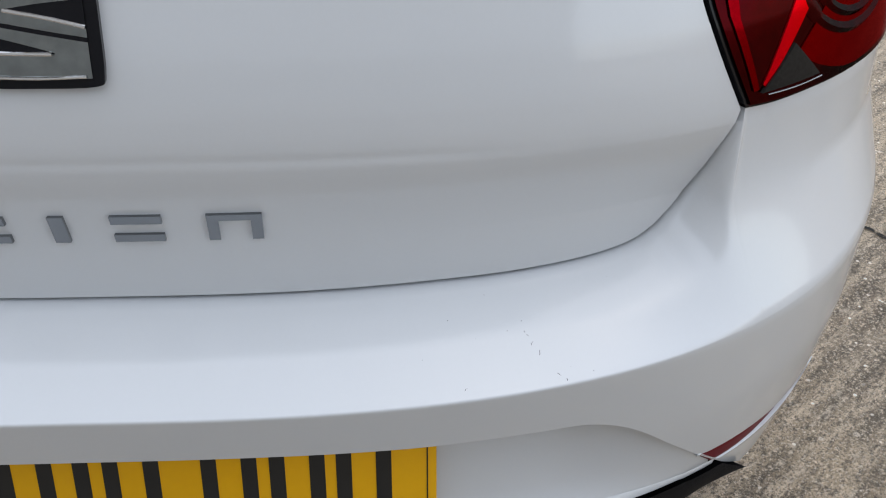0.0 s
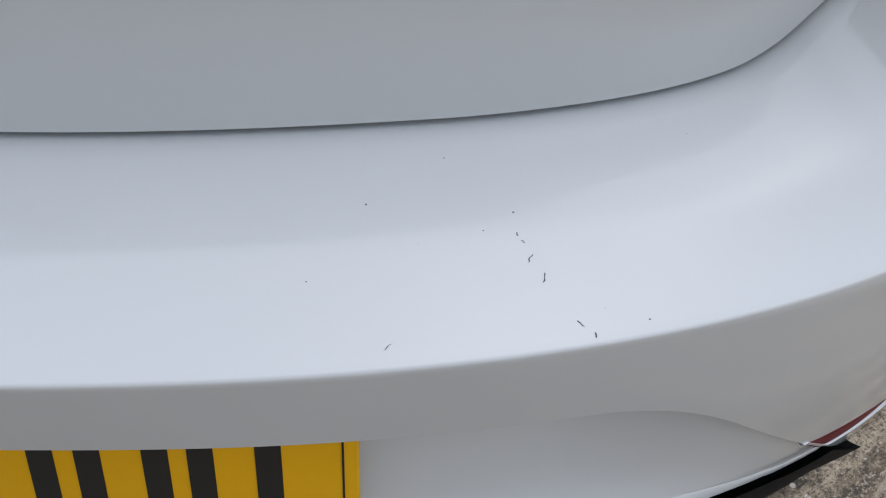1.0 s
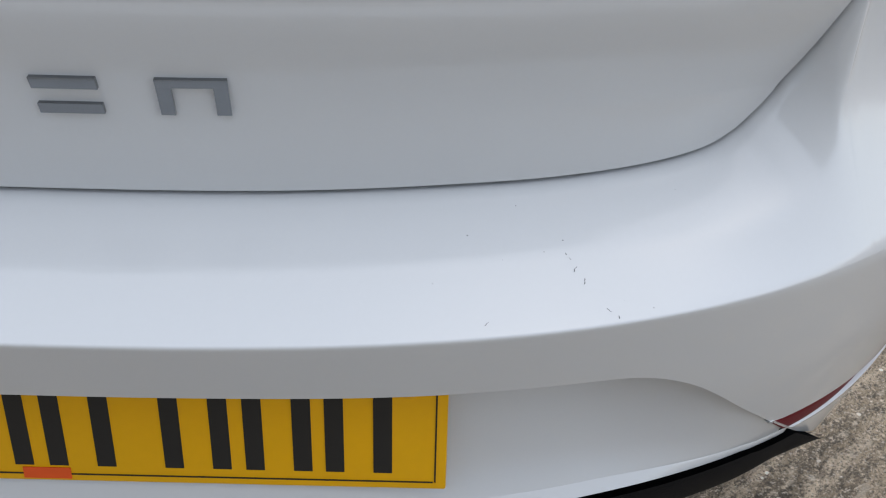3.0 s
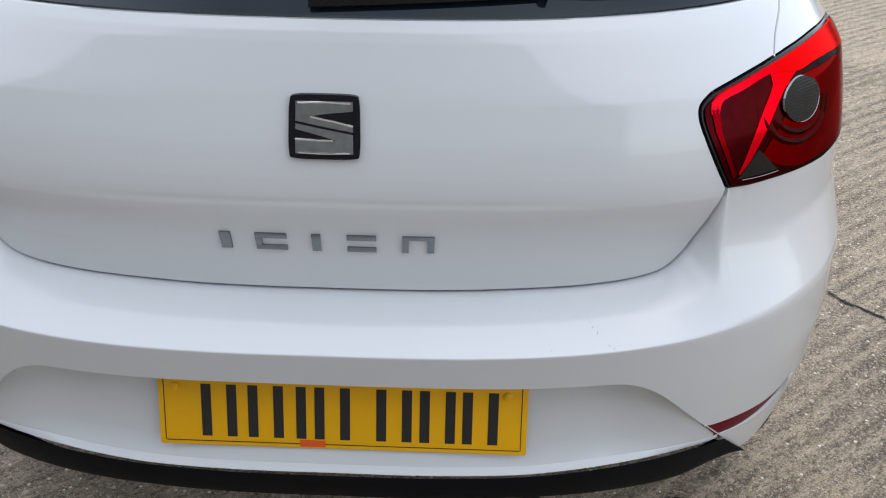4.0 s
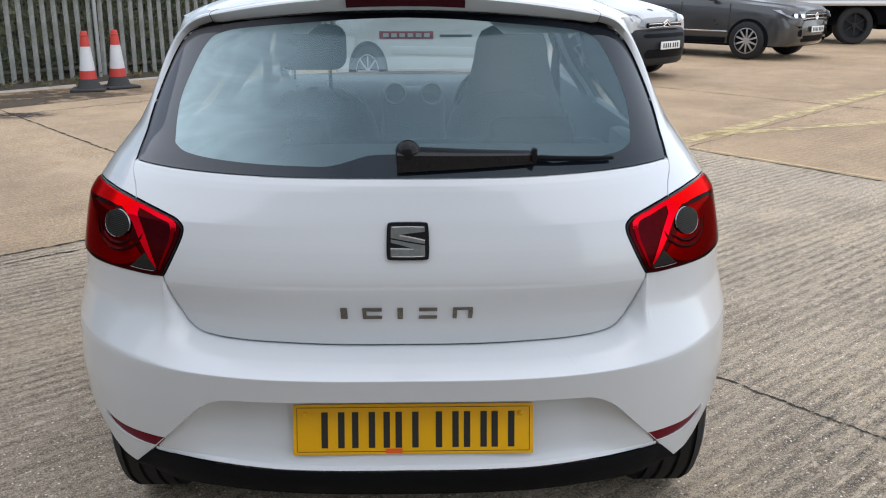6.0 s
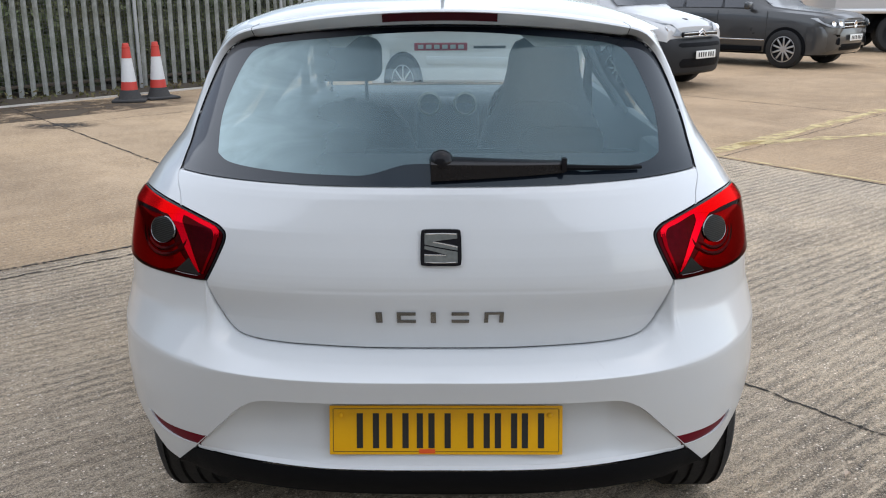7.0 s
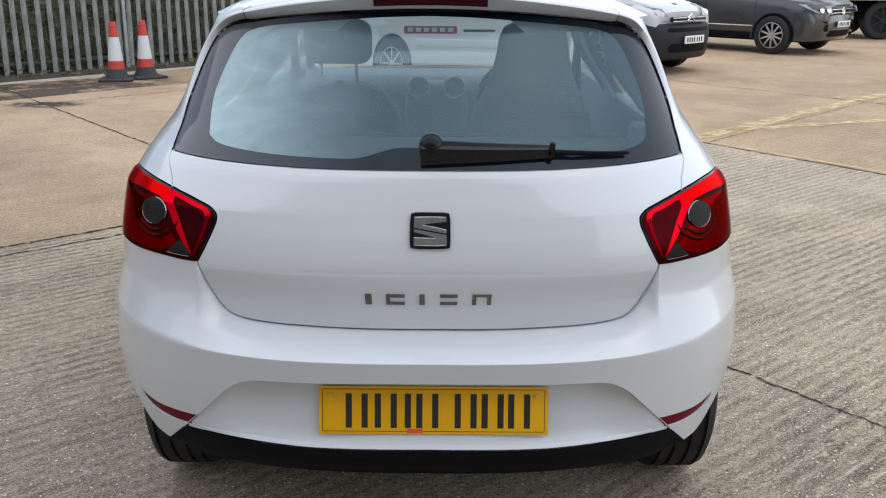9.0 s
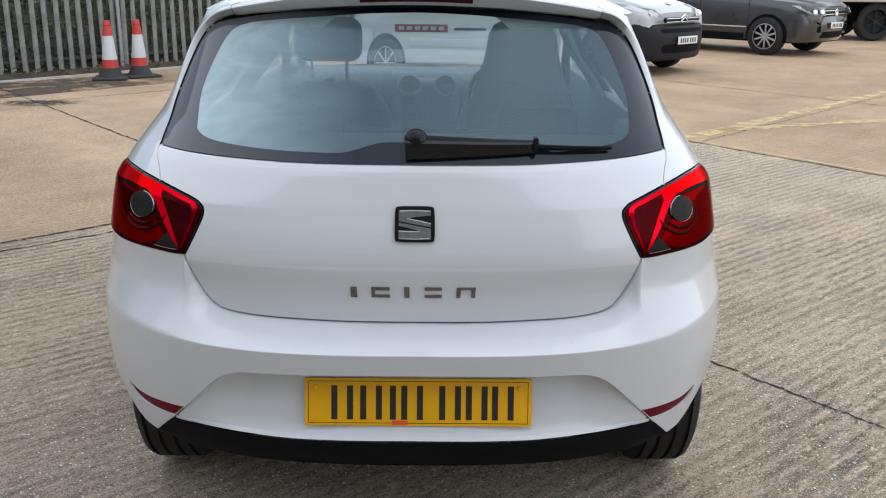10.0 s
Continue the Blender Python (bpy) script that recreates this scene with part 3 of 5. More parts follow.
# height -> where the middle of the tail stands, half width, squareness of the corners
TAIL = [(.30, .042), (.69, .042), (.76, .030), (.81, .017), (.83, .0145), (.86, .0165), (.90, .024), (.96, .042), (1.03, .068), (1.06, .090), (1.12, .140), (1.20, .206), (1.30, .292), (1.37, .36), (1.42, .43)]
WIDE = [(.20, .79), (.25, .80), (.35, .835), (.45, .852), (.55, .856), (.66, .846), (.75, .827), (.85, .81), (.95, .792), (1.02, .748), (1.10, .692), (1.20, .648), (1.30, .607), (1.40, .566)]
SQUARE = [(.40, 2.75), (.75, 2.75), (.82, 2.95), (.95, 2.95), (1.05, 2.6), (1.4, 2.6)]
RIDGE = [(0, .652), (.25, .650), (.35, .650), (.45, .652), (.55, .656), (.7, .662), (1.0, .67)]
RECESS = [(.38, -.036), (.41, -.026), (.43, -.006), (.45, .007), (.50, .017), (.56, .031), (.60, .035)]


def smooth_lerp(tab, v, r=0.012):
    return (lerp(tab, v - r) + 2 * lerp(tab, v) + lerp(tab, v + r)) / 4


def ridge_z(s):
    return lerp(RIDGE, abs(s))


SEAM = [(0, .6893), (.126, .6896), (.2285, .6922), (.28, .6934), (.33, .6973), (.36, .7041), (.375, .7143), (.384, .7266), (.393, .7429), (.4012, .7701), (.4057, .7998), (.4106, .8305)]
CREASE = [(0, .6720), (.2, .6725), (.3, .6735), (.33, .6765), (.355, .6825), (.38, .6925), (.397, .7085), (.408, .735), (.413, .765), (.4145, .80), (.4152, .83)]


SEAM_F, CREASE_F = spline(SEAM, 8), spline(CREASE, 8)


def tail_y(s, z):
    """Where the tail's middle line would stand at this height: hatch above the seam, shelf and ridge of the bumper below."""
    a = abs(s)
    h = z - ridge_z(s)
    if h < 0:
        return -.064 + .2 * -h
    k = ease((a - .28) / .13)

    def swell(q):
        return -.064 + (1 - k) * 2.2 * q + k * .078 * (1 - (1 - min(1, q / .17)) ** 1.7)

    if a < .4152:
        zs, zk = lerp(SEAM_F, a), lerp(CREASE_F, a)
        if z >= zs or zs - zk < .0005:
            if z >= zs:
                return smooth_lerp(TAIL, z) + .0007 * math.exp(-((z - .828) / .0045) ** 2) * (1 - ease((a - .20) / .10))
            return swell(h)
        if z > zk:
            y0 = swell(zk - ridge_z(s))
            return y0 + (smooth_lerp(TAIL, zs) - y0) * (z - zk) / (zs - zk)
        return swell(h)
    return smooth_lerp(TAIL, z) if h >= .17 else swell(h)


def plan(s, z, yc):
    """s: 0 at the middle of the tail, 1 where the side begins, then metres along the side, then the nose's corner."""
    w, n, a = smooth_lerp(WIDE, z), lerp(SQUARE, z), abs(s)
    if a <= 1:
        f, d = a * math.pi / 2, REAR_C - yc
        r = (abs(math.sin(f) / w) ** n + abs(math.cos(f) / d) ** n) ** (-1 / n)
        x, y = r * math.sin(f), REAR_C - r * math.cos(f)
    elif a <= 1 + FRONT_C - REAR_C:
        x, y = w, REAR_C + a - 1
    else:
        f, d = (a - 1 - FRONT_C + REAR_C) * math.pi / 2, 0.74 - 0.5 * max(0, z - .6)
        r = (abs(math.cos(f) / w) ** 2.5 + abs(math.sin(f) / d) ** 2.5) ** (-1 / 2.5)
        x, y = r * math.cos(f), FRONT_C + r * math.sin(f)
    x *= 1 - .028 * ease((a - .64) / .26) * ease((z - 1.04) / .14)
    return math.copysign(x, s) - (.009 - .004 * ease((z - 1.0) / .12)) * ease((y - .04) / .26) * ease(a / .5), y


def push(x, y, z, out):
    """Moves a point of the skin outwards by out."""
    cy = min(max(y, REAR_C), FRONT_C)
    v = Vector((x, y - cy, 0))
    return tuple(Vector((x, y, z)) + v.normalized() * out) if out else (x, y, z)


def skin(s, z, out=0.0):
    return push(*plan(s, z, tail_y(s, z)), z, out)


def recess(s, z, out=0.0):
    k = ease((abs(s) - .30) / .125)
    yc = smooth_lerp(RECESS, z, .006) * (1 - k) + (tail_y(s, z) + 0.004) * k
    return push(*plan(s, z, yc), z, out)


def clip(poly, axis, lo, hi):
    for sign, lim in ((1, lo), (-1, hi)):
        out = []
        for i, q in enumerate(poly):
            p = poly[i - 1]
            dp, dq = sign * (p[axis] - lim), sign * (q[axis] - lim)
            if (dp < 0) != (dq < 0):
                t = dp / (dp - dq)
                r = [p[0] + (q[0] - p[0]) * t, p[1] + (q[1] - p[1]) * t]
                r[axis] = lim
                out.append(tuple(r))
            if dq >= 0:
                out.append(q)
        poly = out
        if len(poly) < 3:
            return []
    return poly


def panel(outline, ns, nz, out=0.0, depth=0.012, surf=skin):
    """A sheet of the skin within an outline in (s, z), with its edge turned in."""
    bm = bmesh.new()
    s0, s1 = min(p[0] for p in outline), max(p[0] for p in outline)
    z0, z1 = min(p[1] for p in outline), max(p[1] for p in outline)
    cache = {}

    def vert(p, o=out):
        key = (round(p[0], 4), round(p[1], 4), o)
        if key not in cache:
            cache[key] = bm.verts.new(surf(p[0], p[1], o))
        return cache[key]

    def face(ps):
        vs = []
        for v in ps:
            if v not in vs:
                vs.append(v)
        if len(vs) > 2 and not bm.faces.get(vs):
            bm.faces.new(vs)

    for i in range(ns):
        a, b = s0 + (s1 - s0) * i / ns, s0 + (s1 - s0) * (i + 1) / ns
        col = clip(outline, 0, a, b)
        if not col:
            continue
        for j in range(nz):
            cell = clip(col, 1, z0 + (z1 - z0) * j / nz, z0 + (z1 - z0) * (j + 1) / nz)
            if cell:
                face([vert(p) for p in cell])
    if depth:
        bm.edges.index_update()
        rim = [e for e in bm.edges if len(e.link_faces) == 1]
        inner = {}
        back = {v: k for k, v in cache.items()}
        for e in rim:
            q = []
            for v in e.verts:
                if v not in inner:
                    k = back[v]
                    inner[v] = bm.verts.new(surf(k[0], k[1], out - depth))
                q.append(inner[v])
            bm.faces.new((e.verts[0], e.verts[1], q[1], q[0]))
    return bm


def mirror(half):
    """A closed outline from its right half, listed from the bottom middle round to the top middle."""
    return half + [(-s, z) for s, z in reversed(half) if abs(s) > 1e-6]


def shrink(outline, by):
    """The outline drawn in evenly, in metres on the skin."""
    k, out, n = 1.2, [], len(outline)
    area = sum(outline[i - 1][0] * outline[i][1] - outline[i][0] * outline[i - 1][1] for i in range(n))
    for i in range(n):
        a, b = outline[i - 1], outline[(i + 1) % n]
        d = Vector(((b[0] - a[0]) * k, b[1] - a[1]))
        if d.length < 1e-7:
            out.append(outline[i])
            continue
        d.normalize()
        q = Vector((-d.y, d.x)) * (by if area > 0 else -by)
        out.append((outline[i][0] + q.x / k, outline[i][1] + q.y))
    return out


car = thing("car", "white five-door hatchback with red tail lamps, parked on concrete", "car", (MID_X, 0, 0))

LAMP_IN = [(.4106, .8305), (.3999, .8564), (.391, .8823), (.3831, .9099), (.3805, .927), (.3828, .9405), (.3948, .9522), (.4143, .960), (.4491, .9699), (.4887, .9785), (.4977, .980)]
LAMP_TOP = [(.4977, .980), (.5362, .9855), (.6019, .9900), (.6703, .9880), (.735, .982)]
LAMP_LOW = [(.745, .828), (.69, .8245), (.6255, .8245), (.59, .8247), (.5532, .8259), (.5158, .8278), (.4712, .8291), (.4336, .8287), (.4106, .8305)]
SIDE_SEAM = [(.4977, .980), (.5202, 1.0035), (.5590, 1.0298), (.5760, 1.044)]
GLASS_LOW = [(0, 1.0436), (.129, 1.0436), (.235, 1.0437), (.345, 1.0442), (.405, 1.0444), (.482, 1.0444), (.5760, 1.044)]
GLASS_SIDE = [(.5760, 1.044), (.6080, 1.0874), (.6390, 1.1349), (.6600, 1.1835), (.6740, 1.2333), (.6770, 1.2752), (.6660, 1.3062), (.6430, 1.3234), (.5960, 1.3345), (.5474, 1.3404)]
LIP = [(0, .5999), (.10, .599), (.1993, .5948), (.2442, .593), (.281, .5904), (.3002, .5855), (.3208, .5726), (.3434, .5499), (.3756, .5081), (.411, .4629)]
WHITE_LOW = [(0, .4275), (.2145, .4262), (.311, .4285), (.3622, .4292), (.4178, .4291), (.4326, .4280)]

seam, lamp_in, glass_low, glass_side = spline(SEAM), spline(LAMP_IN, 6), spline(GLASS_LOW, 4), spline(GLASS_SIDE)
side_seam = spline(SIDE_SEAM, 6)

def beside(line, by):
    """An open line moved sideways by metres on the skin."""
    k, out = 1.2, []
    for i, p in enumerate(line):
        a, b = line[max(i - 1, 0)], line[min(i + 1, len(line) - 1)]
        d = Vector(((b[0] - a[0]) * k, b[1] - a[1])).normalized()
        out.append((p[0] + d.y * by / k, p[1] - d.x * by))
    return out


# tailgate skin
half = seam + lamp_in[1:] + side_seam[1:] + list(reversed(glass_low))[1:]
part("tailgate", panel(shrink(mirror(half), 0.0017), 150, 170, 0.0), WHITE, car, "white painted tailgate with a soft crease", sharp=50)

# bumper: rows from the seam down over the ridge to the lip and the corner's lower edge
BUMPER_TOP = [(0, .6872)] + beside(seam, 0.0024)[1:-1] + [(s, z) for s, z in reversed(LAMP_LOW)][:-1] + [(.745, .828), (.76, .82)]
CORNER_LOW = [(.411, .4629), (.453, .4113), (.5008, .3586), (.5365, .3666), (.5596, .386), (.5827, .413), (.64, .475), (.70, .53), (.76, .58)]
REFL_UP = spline([(.4125, .4618), (.4481, .4592), (.4977, .4567), (.5306, .4602), (.5600, .4705)], 5)
REFL_DN = spline([(.4330, .4330), (.4685, .4297), (.5136, .4313), (.5462, .4423), (.5600, .4660)], 5)
groove = lambda s: -.0010 - .0040 * ease((s - .44) / .10)
low_line = spline(LIP)[:-1] + [(.411, .4629)] + REFL_UP[1:] + [(.5630, .392)] + [p for p in CORNER_LOW if p[0] > .565]
top_f, low_f = lambda s: lerp(BUMPER_TOP, abs(s)), lambda s: lerp(low_line, abs(s))
columns = sorted(set([round(-.76 + 1.52 * i / 380, 5) for i in range(381)] + [round(sg * (.30 + .13 * i / 90), 5) for i in range(91) for sg in (1, -1)] + [sg * k for k in (.411, .453, .5008, .5365) for sg in (1, -1)]))
columns = sorted(set(columns + [round(sg * (p[0]), 5) for p in beside(seam, .0018)[8:-1] for sg in (1, -1)]))
rows = [[] for _ in range(46)]
for s in columns:
    t, r, b = top_f(s), ridge_z(s), low_f(s)
    c = lerp(CREASE_F, abs(s)) if abs(s) < .4152 else r + (t - r) * .6
    c = min(c, t - .001)
    zs = [t + (c - t) * i / 10 for i in range(11)] + [c + (r + .0008 - c) * (i + 1) / 13 for i in range(13)] + [r, r - 0.0015] + [r - 0.0015 + (b - r + 0.0015) * ((i + 1) / 18) for i in range(18)]
    for i, z in enumerate(zs):
        rows[i + 1].append(skin(s, z, -0.0005 if i == 24 else 0))
    rows[0].append(skin(s, t, -0.016))
    rows[45].append(skin(s, b + 0.001, -0.012))
soft_cols = [j for j, s in enumerate(columns) if .32 < abs(s) < .50]
for _ in range(14):                                     # softens the hollow beside the tailgate
    old = {(i, j): Vector(rows[i][j]) for i in range(2, 24) for j in range(len(columns)) if .31 < abs(columns[j]) < .51}
    for i in range(3, 22):
        for j in soft_cols:
            f = .5 * ease((abs(columns[j]) - .32) / .03) * (1 - ease((abs(columns[j]) - .47) / .03)) * min(1, (i - 2) / 7)
            rows[i][j] = old[i, j].lerp((old[i - 1, j] + old[i + 1, j] + old[i, j - 1] + old[i, j + 1]) / 4, f)
for sg in (1, -1):                                      # the lower corner piece, set back under the reflector
    rows_f = []
    for i in range(61):
        s = .4085 + (.5700 - .4085) * i / 60
        up, dn, low = lerp(REFL_UP, s) + .004, lerp([(.4085, .4640)] + REFL_DN, s), lerp(CORNER_LOW, s)
        dn = max(dn, low + .004)
        deep = groove(s)
        zs = [up + (dn - up) * k / 6 for k in range(7)] + [dn - .0015] + [dn - .0015 + (low - dn + .0015) * k / 8 for k in range(1, 9)]
        outs = [deep - .0015] * 7 + [.0008] + [.0002 for k in range(8)]
        rows_f.append([skin(sg * s, z, o) for z, o in zip(zs, outs)])
        rows_f[-1].append(skin(sg * s, low + .001, -.016))
    part("bumper_corner", grid(rows_f), WHITE, car, "white lower bumper corner below the reflector", sharp=35)
part("bumper", grid(rows), WHITE, car, "white painted rear bumper with a sharp ridge and light scratches", sharp=60)
# dark gap behind the seam
for sg in (1, -1):
    part("panel_gap", grid([[skin(sg * s, z, o) for s, z in beside(seam, by)] for by, o in ((-.012, -.011), (-.002, -.013), (.0015, -.018), (.004, -.03))]), GAP, car)

# recess for the number plate, its lip and the thin lower edge
lip_line = spline(LIP)
cols = [-.4326 + .8652 * i / 170 for i in range(171)]
lip_line = lip_line[:-1] + CORNER_LOW[:2]
rows = [[skin(s, lerp(lip_line, abs(s)) + .001, -.0005) for s in cols], [recess(s, lerp(lip_line, abs(s)) + .004, 0) for s in cols]]
for i in range(1, 17):
    rows.append([recess(s, lerp(lip_line, abs(s)) + .004 + (lerp(WHITE_LOW, abs(s)) - lerp(lip_line, abs(s)) - .004) * i / 16) for s in cols])
part("plate_recess", grid(rows), WHITE, car, "white recessed panel round the number plate", sharp=50)
cols = [-.440 + .880 * i / 120 for i in range(121)]
edge = lambda s: lerp(WHITE_LOW, abs(s)) + (.002 if abs(s) < .41 else .0)
part("bumper_lower_edge", grid([[recess(s, edge(s), o) for s in cols] if k == 0 else [recess(s, edge(s) - dz, o) for s in cols] for k, (dz, o) in enumerate(((0, .0002), (.0012, .0010), (.0085, .0010), (.010, -.012)))]), WHITE, car)

# black lower trim
TRIM_LOW = [(0, .352), (.22, .350), (.33, .345), (.42, .340), (.5008, .352)]
cols = [-.5008 + 1.0016 * i / 150 for i in range(151)]
trim_top = lambda s: min(edge(s) - .009, .4113 - (abs(s) - .453) / (.5008 - .453) * .055 if abs(s) > .44 else 9)
rows = []
for i in range(13):
    t = i / 12
    rows.append([push(*plan(s, trim_top(s) + (lerp(TRIM_LOW, abs(s)) - trim_top(s)) * t, -.022 + .035 * t * t), trim_top(s) + (lerp(TRIM_LOW, abs(s)) - trim_top(s)) * t, 0) for s in cols])
rows.append([push(*plan(s, lerp(TRIM_LOW, abs(s)), .06), lerp(TRIM_LOW, abs(s)) - .004, 0) for s in cols])
rows.append([push(*plan(s, .30, .12), .28, 0) for s in cols])
part("lower_trim", grid(rows), BLACK, car, "black textured plastic lower bumper trim")

# side reflectors in the bumper corners
for sg in (1, -1):
    rows = []
    for k in range(31):
        q = .4125 + (.5610 - .4125) * k / 30
        up, dn = lerp(REFL_UP, q) + .002, lerp([(.4125, .4600)] + REFL_DN, q) - .0005
        rows.append([skin(sg * q, up + (dn - up) * i / 6, groove(q) + (.0012 if 0 < i < 6 else 0)) for i in range(7)])
    part("bumper_reflector", grid(rows), REFLECTOR, car, "dull red reflector strip")

# quarter panels, doors and wings
ARCH = lambda cy: [(1 + cy - .78 + .345 * math.cos(a), .315 + .345 * math.sin(a)) for a in (math.pi * (1 - i / 24) for i in range(25))]
lamp_edge = spline(LAMP_TOP, 5)
for sg in (1, -1):
    rear_arch = [p for p in ARCH(.735) if p[0] > .80]
    o = side_seam[:-1] + [p for p in glass_side if p[1] <= 1.3225] + [(.655, 1.352), (.80, 1.352), (1.02, 1.352), (1.12, 1.30), (1.16, .97), (1.36, .97), (1.36, .30), (1.30, .24)]
    o += [p for p in reversed(rear_arch) if p[1] > .25] + [(.765, .585), (.762, .822), (.748, .826)] + list(reversed(lamp_edge))
    part("quarter_panel", panel([(sg * s, z) for s, z in shrink(o, .0013)], 220, 90, 0, .014), WHITE, car, sharp=50)
    o = [(1.17, .98), (1.13, 1.30), (1.20, 1.345), (2.08, 1.345), (2.08, .97)]
    part("rear_side_window", panel([(sg * s, z) for s, z in o], 16, 16, -.004, 0), SIDE_GLASS, car)
    o = [(2.22, .97), (2.22, 1.345), (2.55, 1.345), (3.22, .99), (3.22, .97)]
    part("front_side_window", panel([(sg * s, z) for s, z in o], 16, 16, -.004, 0), SIDE_GLASS, car)
    o = [(2.10, .24), (2.10, .97), (2.10, 1.36), (2.20, 1.36), (2.20, .24)]
    part("door_pillar", panel([(sg * s, z) for s, z in o], 4, 30, -.002, .03), GLOSS_BLACK, car)
    o = [(1.366, .24), (1.366, .966), (2.146, .962), (2.146, .24)]
    part("rear_door", panel([(sg * s, z) for s, z in o], 20, 24, .001, .014), WHITE, car)
    o = [(2.154, .24), (2.154, .962), (3.22, .955), (3.22, .24)]
    part("front_door", panel([(sg * s, z) for s, z in o], 24, 24, .001, .014), WHITE, car)
    fa = [p for p in ARCH(3.20) if p[1] > .25]
    o = [(3.226, .24), (3.226, .955), (3.45, .93), (3.95, .84), (4.02, .50), (3.80, .50)] + [p for p in reversed(fa) if p[0] > 3.23]
    part("front_wing", panel([(sg * s, z) for s, z in o], 30, 24, .0, .014), WHITE, car)
    for s0 in (1.95, 2.98):
        h = panel([(sg * (s0 - .09), .885), (sg * (s0 - .09), .915), (sg * (s0 + .09), .915), (sg * (s0 + .09), .885)], 8, 3, .028, .02)
        part("door_handle", h, WHITE, car)
    part("sill", panel([(sg * 1.34, .20), (sg * 1.34, .25), (sg * 3.0, .25), (sg * 3.0, .20)], 20, 3, -.004, .05), BLACK, car)
    a_pillar = tube([(sg * .66, 3.02, .98), (sg * .62, 2.66, 1.17), (sg * .575, 2.28, 1.36), (sg * .56, 2.05, 1.395)], .03)
    part("windscreen_pillar", a_pillar, WHITE, car)

# nose
o = [(3.80, .24), (3.80, .49), (4.02, .50), (3.95, .74), (4.52, .76), (4.52, .24)]
for sg in (1, -1):
    part("front_bumper", panel([(sg * s, z) for s, z in o], 20, 14, 0, 0), WHITE, car)
    part("headlamp", panel([(sg * s, z) for s, z in [(3.90, .60), (3.88, .76), (4.25, .72), (4.22, .60)]], 8, 6, .006, .02), HEADLAMP, car)
part("grille", panel([(-.0 + s, z) for s, z in [(4.30, .46), (4.30, .62), (4.52, .62), (4.52, .46)]], 6, 4, .006, .02), BLACK, car)
bonnet = [[(.76 * u * (1 - .12 * t * t), 3.02 + .96 * t, .985 - .10 * t - .13 * t ** 3 - .03 * u * u) for u in [-1 + i / 8 for i in range(17)]] for t in [i / 12 for i in range(13)]]
part("bonnet", grid(bonnet), WHITE, car)
screen = [[((.64 - .085 * t) * u, 3.05 - .83 * t + .06 * (1 - u * u), .985 + .40 * t) for u in [-1 + i / 8 for i in range(17)]] for t in [i / 10 for i in range(11)]]
windscreen = part("windscreen", grid(screen), SIDE_GLASS, car)
windscreen.visible_shadow = False

# roof and spoiler
SP_TOP = lambda x: 1.408 - .21 * x * x
SP_LOW = lambda x: 1.374 - .165 * x * x + .016 * ease((abs(x) - .43) / .07)
SP_Y = lambda x: .298 + .50 * x * x + 5.0 * max(0, abs(x) - .42) ** 2
xs = [-.452 + .904 * i / 60 for i in range(61)]
rows = [[(x, SP_Y(x) + .10, SP_LOW(x) + .010) for x in xs], [(x, SP_Y(x) + .034, SP_LOW(x)) for x in xs], [(x, SP_Y(x) + .028, SP_LOW(x) + .002) for x in xs],
        [(x, SP_Y(x), SP_TOP(x) - .005) for x in xs], [(x, SP_Y(x) + .003, SP_TOP(x) - .001) for x in xs], [(x, SP_Y(x) + .010, SP_TOP(x) + .001) for x in xs],
        [(x, SP_Y(x) + .10, SP_TOP(x) + .006) for x in xs], [(x, SP_Y(x) + .22, SP_TOP(x) + .014) for x in xs]]
spoiler = part("spoiler", grid(rows), WHITE, car, "white painted roof spoiler", sharp=60)
# the spoiler's painted ends run down beside the glass
down = [i for i, p in reversed(list(enumerate(glass_side))) if p[1] > 1.08 and not (p[0] < .590 and p[1] > 1.33)]
SECTION = [(.001, -.012), (.001, -.003), (.003, .004), (.014, .013), (.018, .0145), (.024, .0145), (.06, .009), (.11, -.003)]
for sg in (1, -1):
    x = sg * .4535
    start = [Vector((x, SP_Y(x) + o, z)) for o, z in ((.06, SP_LOW(x) + .006), (.034, SP_LOW(x)), (.028, SP_LOW(x) + .002), (0, SP_TOP(x) - .005), (.003, SP_TOP(x) - .001), (.010, SP_TOP(x) + .001), (.10, SP_TOP(x) + .006), (.20, SP_TOP(x) + .013))]
    fine = [i + k / 6 for i in range(7) for k in range(6 if i >= 3 else 1)] + [7]
    at_f = lambda seq, f: seq[int(f)] if f == int(f) else seq[int(f)] + (seq[int(f) + 1] - seq[int(f)]) * (f - int(f))
    tops, start = start, [at_f(start, f) for f in fine]
    ends = []
    for by, h in [(at_f([q[0] for q in SECTION], f), at_f([q[1] for q in SECTION], f)) for f in fine]:
        line = beside(glass_side, by)
        ends.append([Vector(skin(sg * line[q][0], line[q][1], (h if h < 0 else h * (1 - ease((u / (len(down) - 1) - .35) / .65))) - .0008)) for u, q in enumerate(down)])
    rows = []
    for a, line in zip(start, ends):
        n = len(line) - 1
        rows.append([p + (a - line[0]) * (1 - ease(i / n / .45)) for i, p in enumerate(line)])
    part("spoiler_end", grid(rows[1:]), WHITE, spoiler, sharp=70)
    part("spoiler_end_underside", grid(rows[:2]), GLOSS_BLACK, spoiler)
    part("spoiler_joint", tube([p + Vector((-sg * .001, 0, 0)) for p in tops[1:7]], .0012, 6), GAP, spoiler)
lamp_x = [-.132 + .264 * i / 20 for i in range(21)]
